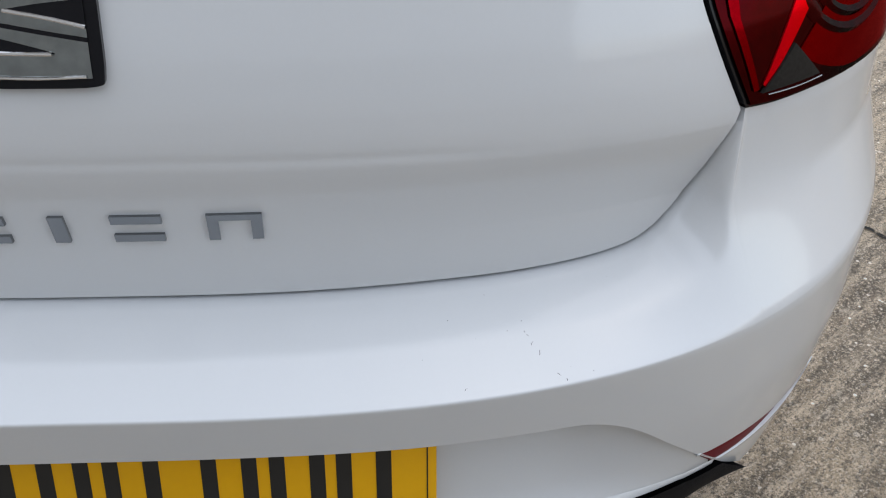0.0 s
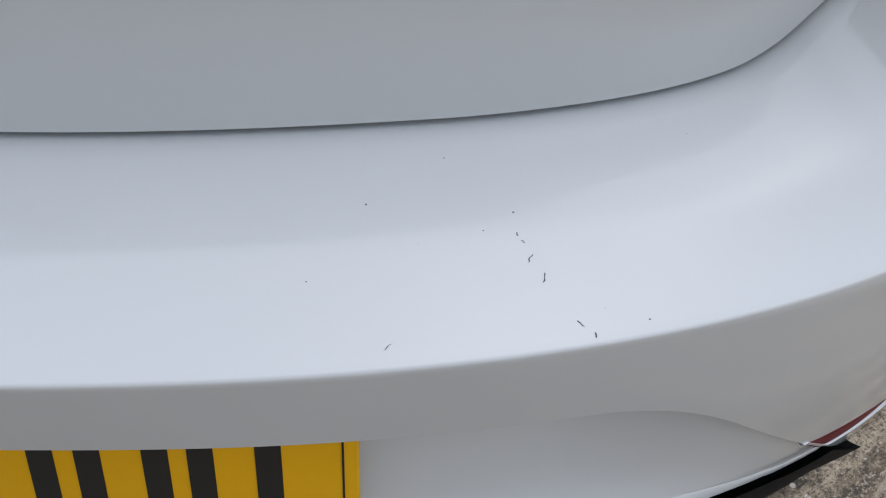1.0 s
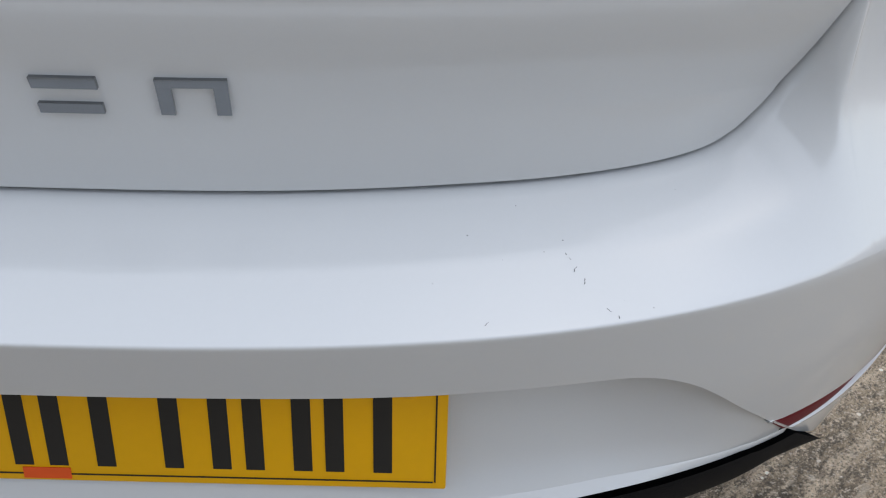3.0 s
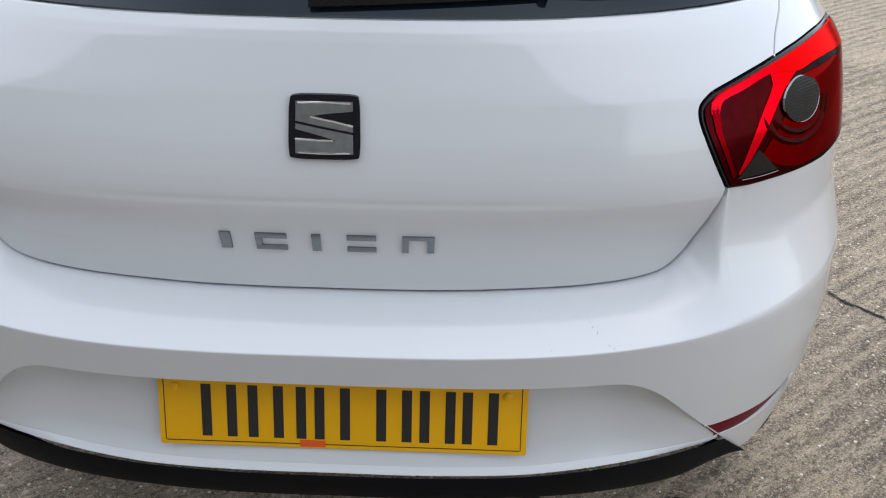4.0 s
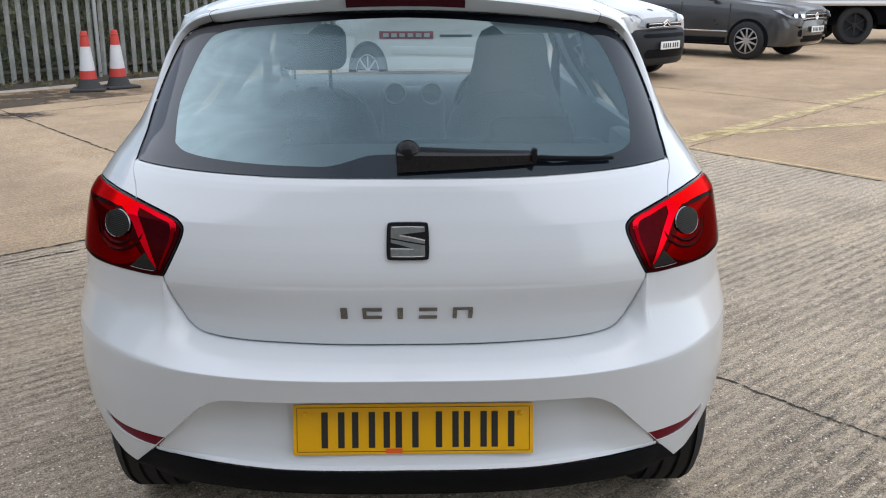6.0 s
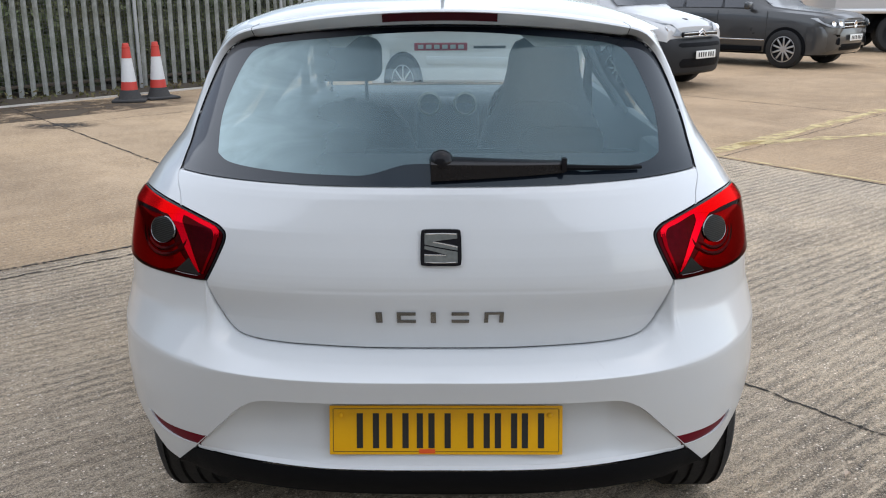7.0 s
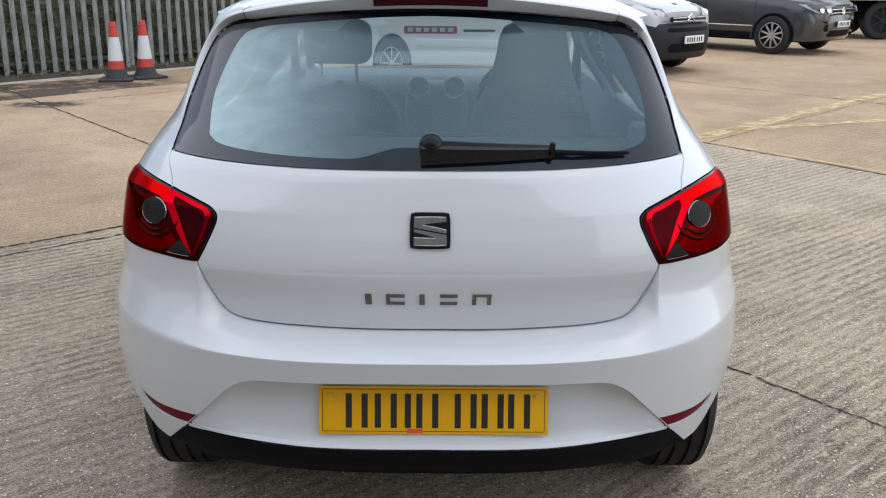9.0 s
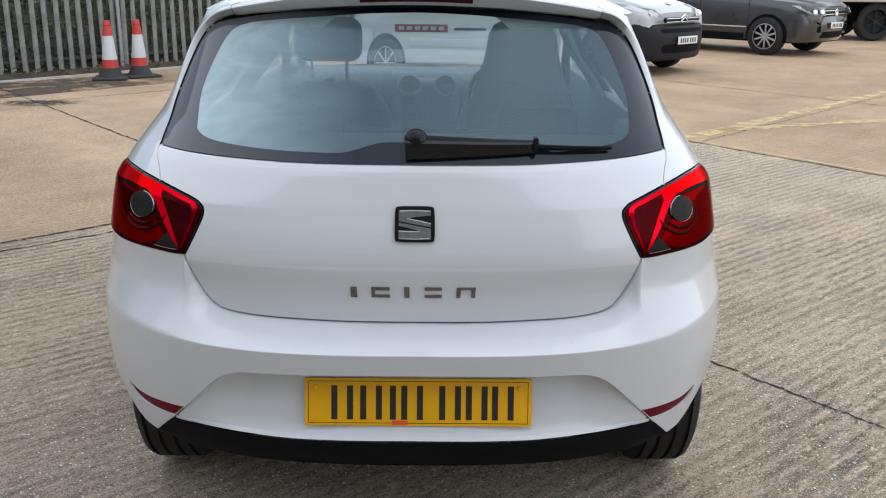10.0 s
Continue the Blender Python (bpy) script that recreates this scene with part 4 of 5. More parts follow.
rows = [[(x, SP_Y(x) - o, SP_TOP(x) - .006 - d) for x in lamp_x] for o, d in ((-.004, .0), (.003, .001), (-.0125, .019), (-.022, .020))]
part("high_brake_lamp", grid(rows), BRAKE_RED, spoiler, "dark red high-level brake lamp")
rows = [[(x, SP_Y(x) + .035 + d, SP_LOW(x) - .002 - e) for x in xs[1:-1]] for d, e in ((0, 0), (.004, .004), (.05, -.001))]
part("spoiler_underside", grid(rows), GLOSS_BLACK, spoiler, "gloss black underside")
roof = []
for t in [i / 26 for i in range(27)]:
    y = .37 + 1.88 * t * (.4 + .6 * t)
    half_w = .584 * (1 - max(0, (.78 - y) / .425) ** 2.6) ** (1 / 2.6) if y < .78 else .584 - .03 * max(0, y - 1.6)
    crown = 1.412 + .036 * math.sin(min(1, t * 1.15) * 2.2)
    roof.append([(half_w * u, y, crown - (crown - 1.350) * abs(u) ** 3.4) for u in [-1 + i / 14 for i in range(29)]])
part("roof", grid(roof), WHITE, car)
lining = [[(x * .97, y, z - .03) for x, y, z in row] for row in roof]
part("roof_lining", grid(lining), LINING, car)
part("aerial", tube([(0, .95, 1.44), (0, .90, 1.47), (0, .74, 1.60)], [.012, .006, .003]), BLACK, car)

# rear glass with its black printed edge
top_line = [(.5474, 1.3404), (.40, 1.357), (.20, 1.370), (0, 1.375)]
outer = mirror(glass_low + glass_side[1:] + spline(top_line, 6)[1:])
IN = [(0, 1.066), (.133, 1.064), (.30, 1.066), (.4300, 1.0742), (.4800, 1.0871), (.4990, 1.103), (.5430, 1.1719), (.5600, 1.2382), (.5620, 1.2942), (.5400, 1.3198), (.45, 1.335), (.20, 1.352), (0, 1.357)]
inner = [(s, z + .022 * (ease((s + .16) / .10) * (1 - ease((s - .22) / .06)) if z < 1.08 else 0)) for s, z in mirror(spline(IN, 8))]


def resample(loop, n):
    c, pts = (0, 1.19), []
    for k in range(n):
        a, best = -math.pi / 2 + 2 * math.pi * k / n, None
        d = (math.cos(a), math.sin(a) / 3)
        for i in range(len(loop)):
            p, q = loop[i - 1], loop[i]
            ex, ey = q[0] - p[0], q[1] - p[1]
            det = d[0] * -ey + d[1] * ex
            if abs(det) < 1e-12:
                continue
            rx, ry = p[0] - c[0], p[1] - c[1]
            t, u = (rx * -ey + ry * ex) / det, (d[0] * ry - d[1] * rx) / det
            if t > 0 and -1e-9 <= u <= 1 + 1e-9 and (best is None or t < best):
                best = t
        pts.append((c[0] + d[0] * best, c[1] + d[1] * best))
    return pts


ro, ri = resample(shrink(outer, .0014), 240), resample(inner, 240)
rows = [[skin(*p, -.016) for p in ro], [skin(*p, -.004) for p in ro]]
for k in range(1, 8):
    rows.append([skin(a[0] + (b[0] - a[0]) * k / 7, a[1] + (b[1] - a[1]) * k / 7, -.004) for a, b in zip(ro, ri)])
for sg in (1, -1):
    seal = [(sg * s, z) for s, z in glass_side]
    part("window_gap", grid([[skin(s + sg * d / 1.2, z, -.010) for s, z in seal] for d in (-.012, .004)]), GAP, car)
    part("window_seal", grid([[skin(s, z, o) for s, z in beside(seal, sg * by)] for by, o in ((-.0016, -.0035), (-.0010, -.0004), (.0004, -.0002), (.0007, -.004))]), BLACK, car)
    part("panel_gap", grid([[skin(sg * s, z, -.009) for s, z in beside(side_seam, by)] for by in (-.008, .008)]), GAP, car)
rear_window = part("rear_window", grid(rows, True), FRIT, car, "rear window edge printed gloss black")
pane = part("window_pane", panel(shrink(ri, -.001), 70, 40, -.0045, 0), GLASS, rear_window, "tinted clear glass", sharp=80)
pane.visible_shadow = False

# tail lamps
lamp_out = lamp_in[:-1] + spline(LAMP_TOP, 5)[:-1] + [(.742, .97), (.745, .90)] + spline(LAMP_LOW, 4)[:-1]
for sg in (1, -1):
    flip = lambda o: [(sg * s, z) for s, z in o]
    lamp = part("tail_lamp", panel(flip(shrink(lamp_out, .0012)), 60, 40, .002, .02), GLOSS_BLACK, car, "red tail lamp with black rim and round clear lens")
    part("outer_lens", panel(flip(shrink(lamp_out, .0042)), 60, 40, .0045, .004), DARK_RED, lamp, "deep red glossy lens")
    top_band = spline([(.390, .930), (.3915, .9435), (.402, .9525)], 4) + spline([(.418, .9585), (.477, .9730), (.55, .9830), (.63, .9865), (.70, .983)], 5)
    top_band += spline([(.697, .952), (.62, .9615), (.56, .9635), (.520, .9605), (.475, .9655), (.43, .9535), (.4055, .9450), (.399, .930)], 4)
    part("light_guide", panel(flip(top_band), 70, 30, .0062, .003), RED, lamp, "bright red light band")
    slant = spline([(.4215, .848), (.4257, .852), (.462, .908), (.480, .935), (.500, .953), (.522, .9625)], 4) + [(.475, .9670)] + spline([(.472, .953), (.447, .912), (.4195, .850)], 4)
    part("light_guide", panel(flip(slant), 30, 30, .0058, .003), RED, lamp, "bright red light band")
    edge_bar = [(.3903, .9385), (.3935, .908), (.4125, .846), (.4165, .847), (.4005, .905), (.3990, .9385)]
    part("light_guide", panel(flip(edge_bar), 12, 24, .0062, .003), MID_RED, lamp, "thin red light edge")
    bowl = [(.556 + .122 * math.cos(a), .899 + .067 * math.sin(a)) for a in (2 * math.pi * i / 40 for i in range(40))]
    bowl = [(min(max(s, .432 + (z - .848) * .85), .705), min(max(z, .8365), .955)) for s, z in bowl if not (s < .50 and z > .94)]
    part("lamp_bowl", panel(flip(bowl), 40, 24, .0055, .002), MID_RED, lamp, "ribbed red reflector bowl")
    for k, (r0, r1) in enumerate(((1.32, 1.24), (1.72, 1.62))):
        ring = [[skin(sg * (.516 + .038 * r * math.cos(math.pi * (.95 + 1.1 * i / 30))), .926 + .033 * r * math.sin(math.pi * (.95 + 1.1 * i / 30)), .0048 + o * math.sin(math.pi * i / 30)) for i in range(31)] for r, o in ((r0 + .12, 0), ((r0 + r1) / 2, .0035), (r1 - .12, 0))]
        part("bowl_ring", grid(ring), DARK_RED, lamp, "dark red curved rib")
    disc = [(.516 + .034 * math.cos(a), .926 + .029 * math.sin(a)) for a in (2 * math.pi * i / 36 for i in range(36))]
    part("round_lens", panel(flip(disc), 20, 20, .0085, .004), GREY_LENS, lamp, "smoked clear round reversing lens")
    part("round_lens_rim", grid([[skin(sg * (.516 + .034 * r * math.cos(a)), .926 + .029 * r * math.sin(a), o) for a in (2 * math.pi * i / 36 for i in range(36))] for r, o in ((.985, .0085), (1.0, .0092), (1.02, .007))], True), DARK_CHROME, lamp)
    for q in [k / 7 for k in range(-6, 7)]:
        half_s = .033 * math.sqrt(1 - q * q)
        part("lens_rib", tube([skin(sg * (.516 + half_s * u / 4), .926 + .028 * q, .0084) for u in range(-4, 5)], .0008, 5), LENS_RIB, lamp)
    tri = [(.4445, .8765), (.4705, .8445), (.4185, .8435)]
    part("corner_lens", panel(flip(tri), 14, 10, .0072, .003), GREY_LENS, lamp, "smoked clear triangular lens")
    part("lens_trim", tube([skin(sg * s, z, .009) for s, z in spline([(.4215, .8425), (.445, .8420), (.470, .8432)], 4)], .0007), DARK_CHROME, lamp)

# badge on the tailgate: black frame, chrome slats
badge = part("badge", panel(spline([(.0035 + .036 * c, .9235 + .0365 * d) for c, d in ((-1, -.8), (-.86, -1), (0, -1.03), (.86, -1), (1, -.8), (1.02, 0), (1, .8), (.86, 1), (0, 1.03), (-.86, 1), (-1, .8), (-1.02, 0))], 4, True), 20, 20, .006, .008), GLOSS_BLACK, car, "square black badge with chrome slats")
part("badge_plate", panel([(.0035 + .0295 * c, .9235 + .0305 * d) for c, d in ((-1, -1), (1, -1), (1, 1), (-1, 1))], 12, 12, .0072, .002), BADGE_FIELD, badge, "dull chrome field")
for pts, w in (([(-.92, .93), (0, .97), (.92, .93)], .0013), ([(-.48, .42), (.3, .26), (1, .08)], .0015), ([(-1, -.43), (-.3, -.46), (.32, -.47)], .0015), ([(-.9, -.95), (0, -.98), (.9, -.95)], .0011)):
    part("badge_slat", tube([skin(.0035 + .0295 * a, .9235 + .0305 * b, .0085) for a, b in spline(pts, 5)], w), CHROME, badge, "bright chrome slat")
for upper, lower in ((((-.52, .43), (.2, .55), (1, .64)), ((-.52, .42), (.2, .27), (1, .08))), (((-1, .25), (0, .04), (1, -.15)), ((-1, .16), (0, -.05), (1, -.24))), (((-1, -.06), (-.3, -.25), (.36, -.46)), ((-1, -.42), (-.3, -.45), (.36, -.48)))):
    part("badge_groove", grid([[skin(.0035 + .0295 * a, .9235 + .0305 * b, .0078) for a, b in spline(list(edge), 5)] for edge in (lower, upper)]), GLOSS_BLACK, badge)

# model lettering as plain chrome bars
for x0, x1, kind in ((-.1375, -.124, 0), (-.092, -.0515, 1), (-.019, -.0075, 0), (.0265, .0645, 2), (.0975, .1385, 3)):
    pieces = [(x0, x1, .7535, .7795)] if kind == 0 else [(x0, x1, .7715, .7795), (x0, x1, .7535, .7605)]
    if kind == 1:
        pieces.append((x0, x0 + .008, .7605, .7715))
    if kind == 3:
        pieces = [(x0, x1, .7735, .7795), (x0, x0 + .0085, .7535, .7735), (x1 - .0085, x1, .7535, .7735)]
    plate_bm = None
    for a, b, c, d in pieces:
        o = [(x / (1.19), z) for x, z in ((a, c), (b, c), (b, d), (a, d))]
        plate_bm = join(plate_bm, panel(o, 4, 4, .0035, .004))
    part("chrome_bar", plate_bm, DARK_CHROME, car, "raised chrome bar")

# number plate with plain dark bars for its characters
plate_m = Matrix.Translation((.013, .0125, .505)) @ pose(0, 0, 0, 90 - 12.3, 0, 0)
plate = box((.52, .111, .004), bevel=.0018)
ob_plate = part("number_plate", plate, YELLOW, car, "yellow rear number plate with plain dark bars")
ob_plate.matrix_local = plate_m


def on_plate(name, x, y, w, h, mat, lift=.0022, label="", thick=.0006):
    ob = part(name, box((w, h, thick), bevel=0), mat, ob_plate, label, smooth=False)
    ob.matrix_local = Matrix.Translation((x, y, lift))
    return ob


for i, x in enumerate((-.174, -.108, -.058, -.014, .073, .134, .194)):
    if i == 2:
        on_plate("plate_bar", x, -.001, .014, .079, INK)
    else:
        for dx in (-.018, .018):
            on_plate("plate_bar", x + dx, -.001, .014, .079, INK)
for y, w in ((-.0485, .50), (.0485, .50)):
    on_plate("plate_border", 0, y, w, .0012, INK)
for x in (-.2515, .2515):
    on_plate("plate_border", x, 0, .0012, .097, INK)
on_plate("plate_sticker", -.042, -.0475, .036, .010, ORANGE, .0026, "small orange-red sticker")
for x in (-.235, .232):
    ob = part("plate_screw", lathe([(.0062, 0), (.006, .003), (.003, .0045), (0, .0045)], 16), YELLOW, ob_plate, "yellow screw cap")
    ob.matrix_local = Matrix.Translation((x, .034, .002))

# scratches and chips in the bumper's paint
MARKS = [(.2716, .6702, .2717, .6695), (.2718, .6688, .2724, .6682), (.2699, .6650, .2722, .6664), (.2731, .6630, .2716, .6612), (.2743, .6546, .2754, .6534), (.2770, .6524, .2765, .6514), (.2174, .6540, .2197, .6549)]
for k, (s0, z0, s1, z1) in enumerate(MARKS):
    up = 0 if s0 < .23 else min(1, max(0, (z0 - .6514) / .0188))
    s0, s1, z0, z1 = s0 - .005 * up, s1 - .005 * up, z0 + .0024 * up, z1 + .0024 * up
    rnd = random.Random(k)
    n = 5
    pts = [(s0 + (s1 - s0) * i / n + rnd.uniform(-.0003, .0003), z0 + (z1 - z0) * i / n) for i in range(n + 1)]
    wd = [rnd.uniform(.0001, .00027) for _ in pts]
    part("scratch", grid([[skin(s + d * w_, z, .0003) for (s, z), w_ in zip(pts, wd)] for d in (-1, 1)]), TRIM_GREY, car, "dark paint scratch")
for k, (s0, z0) in enumerate([(.2361, .6722), (.2545, .6862), (.2685, .6760), (.3350, .6900), (.2005, .6668), (.2937, .6532), (.2826, .6565), (.2570, .6734), (.2245, .6790)]):
    r = .00020 + .00012 * (k % 3)
    part("paint_chip", grid([[skin(s0 + r * q * math.cos(a) / 1.2, z0 + r * .35 * q * math.sin(a), .0003) for a in (2 * math.pi * i / 8 for i in range(8))] for q in (.05, 1)], True), TRIM_GREY, car, "dark paint chip")

# rear wiper
WIPER = material("satin_black_plastic", (0.008, 0.008, 0.010), 0.25, spec=0.3, scale=200, vary=0.1)
wiper = part("rear_wiper", lathe([(.026, 0), (.026, .022), (.020, .034), (.008, .040), (0, .040)], 24), GLOSS_BLACK, car, "black rear wiper resting on the glass")
wiper.matrix_local = Matrix.Translation(skin(.005, 1.088, 0)) @ pose(0, 0, 0, 62, 0, 0)
arm_rows = []
for t in [i / 14 for i in range(15)]:
    s, z = -.016 + .262 * t, 1.080 - .0 * t
    hgt = .026 - .013 * t
    c = .008 + 1.36 * hgt
    arm_rows.append([skin(s, z - hgt, .002), skin(s, z - hgt * .93, .007), skin(s, z + hgt * .5, c), skin(s, z + hgt * .68, c * .97), skin(s, z + hgt * .95, .004)])
arm = grid(arm_rows, True)
part("wiper_arm", arm, WIPER, car, "black plastic wiper arm")
part("wiper_blade", tube([skin(.235 + .175 * t, 1.080 - .012 * t, .011 - .003 * t) for t in [i / 12 for i in range(13)]], [.007 - .003 * i / 12 for i in range(13)]), BLACK, car, "thin black wiper blade")
part("wiper_clip", box((.012, .02, .03), skin(.245, 1.086, .022), .003), GLOSS_BLACK, car)

# wheels
def wheel(x, y, face):
    turn = Matrix.Rotation(radians(90) * face, 4, "Y")
    w, r = .0925, .302
    prof = [(.20, -w * .8), (.235, -w), (.275, -w * .98), (.294, -w * .86), (.3, -w * .7)]
    for g in (-.62, -.22, .22, .62):
        prof += [(.302, w * g - .006), (.293, w * g - .005), (.293, w * g + .005), (.302, w * g + .006)]
    prof += [(.3, w * .7), (.294, w * .86), (.275, w * .98), (.235, w), (.20, w * .8)]
    tyre = part("wheel", lathe(prof, 64, turn, (x, y, r)), RUBBER, car, "black road tyre on alloy wheel")
    part("rim", lathe([(.205, -.07), (.205, .07), (.198, .075), (.19, .05), (.06, .045), (.05, .06), (0, .06)], 48, turn, (x, y, r)), ALLOY, tyre)
    for k in range(5):
        a = 2 * math.pi * k / 5
        m = Matrix.Translation((x, y, r)) @ turn @ Matrix.Rotation(a, 4, "Z")
        part("spoke", join(None, box((.15, .045, .02), bevel=.006, turn=m @ Matrix.Translation((.12, 0, .062)))), ALLOY, tyre)


for x in (.712, -.712):
    for y in (.735, 3.20):
        wheel(x, y, 1 if x > 0 else -1)
part("floor_pan", box((1.36, 3.3, .08), (0, 2.0, .27), .02), BLACK, car, "dark underbody")
for y in (.735, 3.2):
    for sg in (1, -1):
        liner = grid([[(sg * x, y + .355 * math.cos(a), .315 + .355 * math.sin(a)) for a in (math.pi * i / 24 for i in range(25))] for x in (.50, .62, .74)])
        part("wheel_arch_liner", liner, BLACK, car)

# ---- cabin, seen through the glass ----
part("boot_back", box((1.30, .10, .42), (0, .25, .62), .03), TRIM_GREY, car)
part("parcel_shelf", box((1.16, .52, .03), (0, .50, .985), .008), TRIM_GREY, car, "dark parcel shelf")
for sg in (1, -1):
    part("boot_side", box((.06, .8, .55), (sg * .66, .72, .72), .02), TRIM_GREY, car)
    o = [(.70, 1.00), (.70, 1.10), (.74, 1.26), (.80, 1.335), (1.30, 1.335), (1.46, 1.22), (1.40, 1.02)]
    part("pillar_trim", panel([(sg * q, z) for q, z in o], 16, 14, -.05, .01), LINING, car, "pale pillar trim")
    part("belt_pillar", panel([(sg * q, z) for q, z in [(2.02, .95), (2.02, 1.33), (2.28, 1.33), (2.28, .95)]], 6, 10, -.04, .02), TRIM_GREY, car)
    part("seat_belt", tube([(sg * .60, 2.04, 1.24), (sg * .585, 2.02, 1.10), (sg * .62, 2.06, .62)], .018), GAP, car, "dark seat belt hanging from the pillar")
    part("door_card", box((.05, 2.2, .60), (sg * .735, 2.1, .69), .02), TRIM_GREY, car)


def seat(x, y, driver):
    s = part("front_seat", box((.50, .50, .16), (x, y + .25, .48), .05, 3), FABRIC, car, "dark fabric front seat")
    back = []
    for z, hw, yy in ((.50, .25, .0), (.62, .27, -.02), (.80, .265, -.06), (.93, .23, -.10), (1.0, .17, -.125), (1.025, .10, -.135), (1.028, .02, -.14)):
        ring = [(x + hw * math.copysign(abs(math.cos(a)) ** .6, math.cos(a)), y + yy + .075 * math.copysign(abs(math.sin(a)) ** .7, math.sin(a)), z) for a in (2 * math.pi * i / 28 for i in range(28))]
        back.append(ring)
    part("seat_back", grid(back, True), FABRIC, s)
    if driver:
        rings = [[(x + hw * math.copysign(abs(math.cos(a)) ** .6, math.cos(a)), y - .14 + .05 * math.copysign(abs(math.sin(a)) ** .7, math.sin(a)), z) for a in (2 * math.pi * i / 28 for i in range(28))]
                 for z, hw in ((.98, .20), (1.06, .165), (1.14, .145), (1.21, .135), (1.25, .115), (1.27, .07), (1.273, .01))]
        part("headrest", grid(rings, True), FABRIC, s)
    else:
        part("headrest", box((.27, .10, .172), (x, y - .15, 1.188), .05, 4), FABRIC, s)
    for dx in (-.07, .07):
        part("headrest_post", tube([(x + dx, y - .14, 1.0), (x + dx, y - .15, 1.12)], .007), CHROME, s)


seat(-.385, 1.98, False)
seat(.385, 1.98, True)
bench = part("rear_bench", box((1.22, .50, .18), (0, 1.25, .48), .05, 3), FABRIC, car, "dark rear bench seat")
part("bench_back", box((1.22, .14, .50), (0, .98, .73), .05, 3, turn=pose(0, 0, 0, 12, 0, 0)), FABRIC, bench)
for x in (-.36, .36):
    part("rear_headrest", box((.25, .08, .10), (x, .92, 1.0), .035, 3), FABRIC, bench)
dash = part("dashboard", box((1.40, .50, .34), (0, 2.86, .80), .09, 4), TRIM_GREY, car, "grey moulded dashboard")
part("centre_stack", box((.30, .12, .30), (0, 2.62, .80), .04, 3), TRIM_GREY, dash)
for x in (-.085, .085):
    part("air_vent", lathe([(.055, 0), (.058, .012), (.048, .02), (.044, .006), (0, .004)], 28, Matrix.Rotation(radians(90), 4, "X"), (x, 2.57, .925)), STEEL, dash, "round grey-rimmed air vent")
ring = [(.385 + .18 * math.cos(a), 2.44 - .07 * math.sin(a), .90 + .165 * math.sin(a)) for a in (2 * math.pi * i / 32 for i in range(33))]
wheel_ob = part("steering_wheel", tube(ring, .016), BLACK, car, "black steering wheel")
part("steering_hub", box((.16, .06, .12), (.385, 2.46, .89), .03, 3), BLACK, wheel_ob)
STICKER = material("red_sticker_film", (0.55, 0.10, 0.13), 0.4)
sticker = part("windscreen_sticker", box((.25, .002, .036), (-.03, 2.585, 1.19), turn=None), STICKER, car, "red sticker along the windscreen top", smooth=False)
for k in range(6):
    part("sticker_bar", box((.026, .002, .018), (-.125 + .038 * k, 2.582, 1.19)), PLATE_WHITE, sticker, smooth=False)
part("sticker_bar", box((.15, .002, .012), (.20, 2.585, 1.187)), TRIM_GREY, sticker, smooth=False)
part("mirror", box((.22, .03, .06), (0, 2.42, 1.345), .012), BLACK, car, "rear view mirror")

# ---- traffic cones ----
def cone(label, at, turn):
    c = thing("traffic_cone", label, "traffic cone", at, turn, "cones by the fence")
    c.matrix_world = c.matrix_world @ Matrix.Diagonal((1, 1, 0.985, 1))
    base = box((0.44, 0.44, 0.035), (0, 0, 0.02), 0.012, 3)
    part("base", base, CONE_BASE, c, "dusty black rubber base")
    part("skirt", lathe([(0.165, 0.03), (0.15, 0.06), (0.116, 0.15), (0.111, 0.16), (0.0, 0.16)]), CONE_BASE, c, "dirty black rubber skirt")
    r = lambda z: 0.110 - (z - 0.16) * 0.108
    for name, a, b, mat, lab in (("lower_band", 0.16, 0.27, CONE_RED, "orange-red plastic band"), ("reflective_sleeve", 0.27, 0.585, CONE_WHITE, "scuffed white reflective sleeve"),
                                 ("upper_body", 0.585, 0.72, CONE_RED, "orange-red plastic body")):
        part(name, lathe([(r(a) + 0.001, a), (r(b) + 0.001, b)] + ([(0.0, b)] if b < 0.7 else [])), mat, c, lab)
    part("tip", lathe([(0.052, 0.715), (0.054, 0.72), (0.054, 0.735), (0.044, 0.74), (0.042, 0.775), (0.034, 0.785), (0.0, 0.785)]), CONE_RED, c)
    return c


cone("orange and white traffic cone with dirty rubber base", (-4.38, 10.72, 0), 12)
cone("orange and white traffic cone standing nearer the fence gate", (-4.09, 11.05, 0), 40)


# ---- parked vehicles: local front at y = 0 facing -y, length along +y ----
def ring(y, hw, low, belt, top, hr, n_front=0.0):
    """One cross-section, from the sill round over the roof to the other sill."""
    h = [(hw * .93, low), (hw * .985, low + .06), (hw, low + .22), (hw, belt - .22), (hw * .99, belt - .05), (hw * .965, belt),
         (hr + (hw * .965 - hr) * .45, belt + (top - belt) * .5), (hr, top - .07), (hr * .93, top - .018), (hr * .6, top), (0, top + .006)]
    return [(x, y, z) for x, z in h] + [(-x, y, z) for x, z in reversed(h[:-1])]


def car_shell(stations):
    bm = grid([ring(*s) for s in stations])
    for row in (stations[0], stations[-1]):
        bm.faces.new([bm.verts.new(p) for p in ring(*row)])
    bmesh.ops.remove_doubles(bm, verts=bm.verts, dist=1e-5)
    return bm


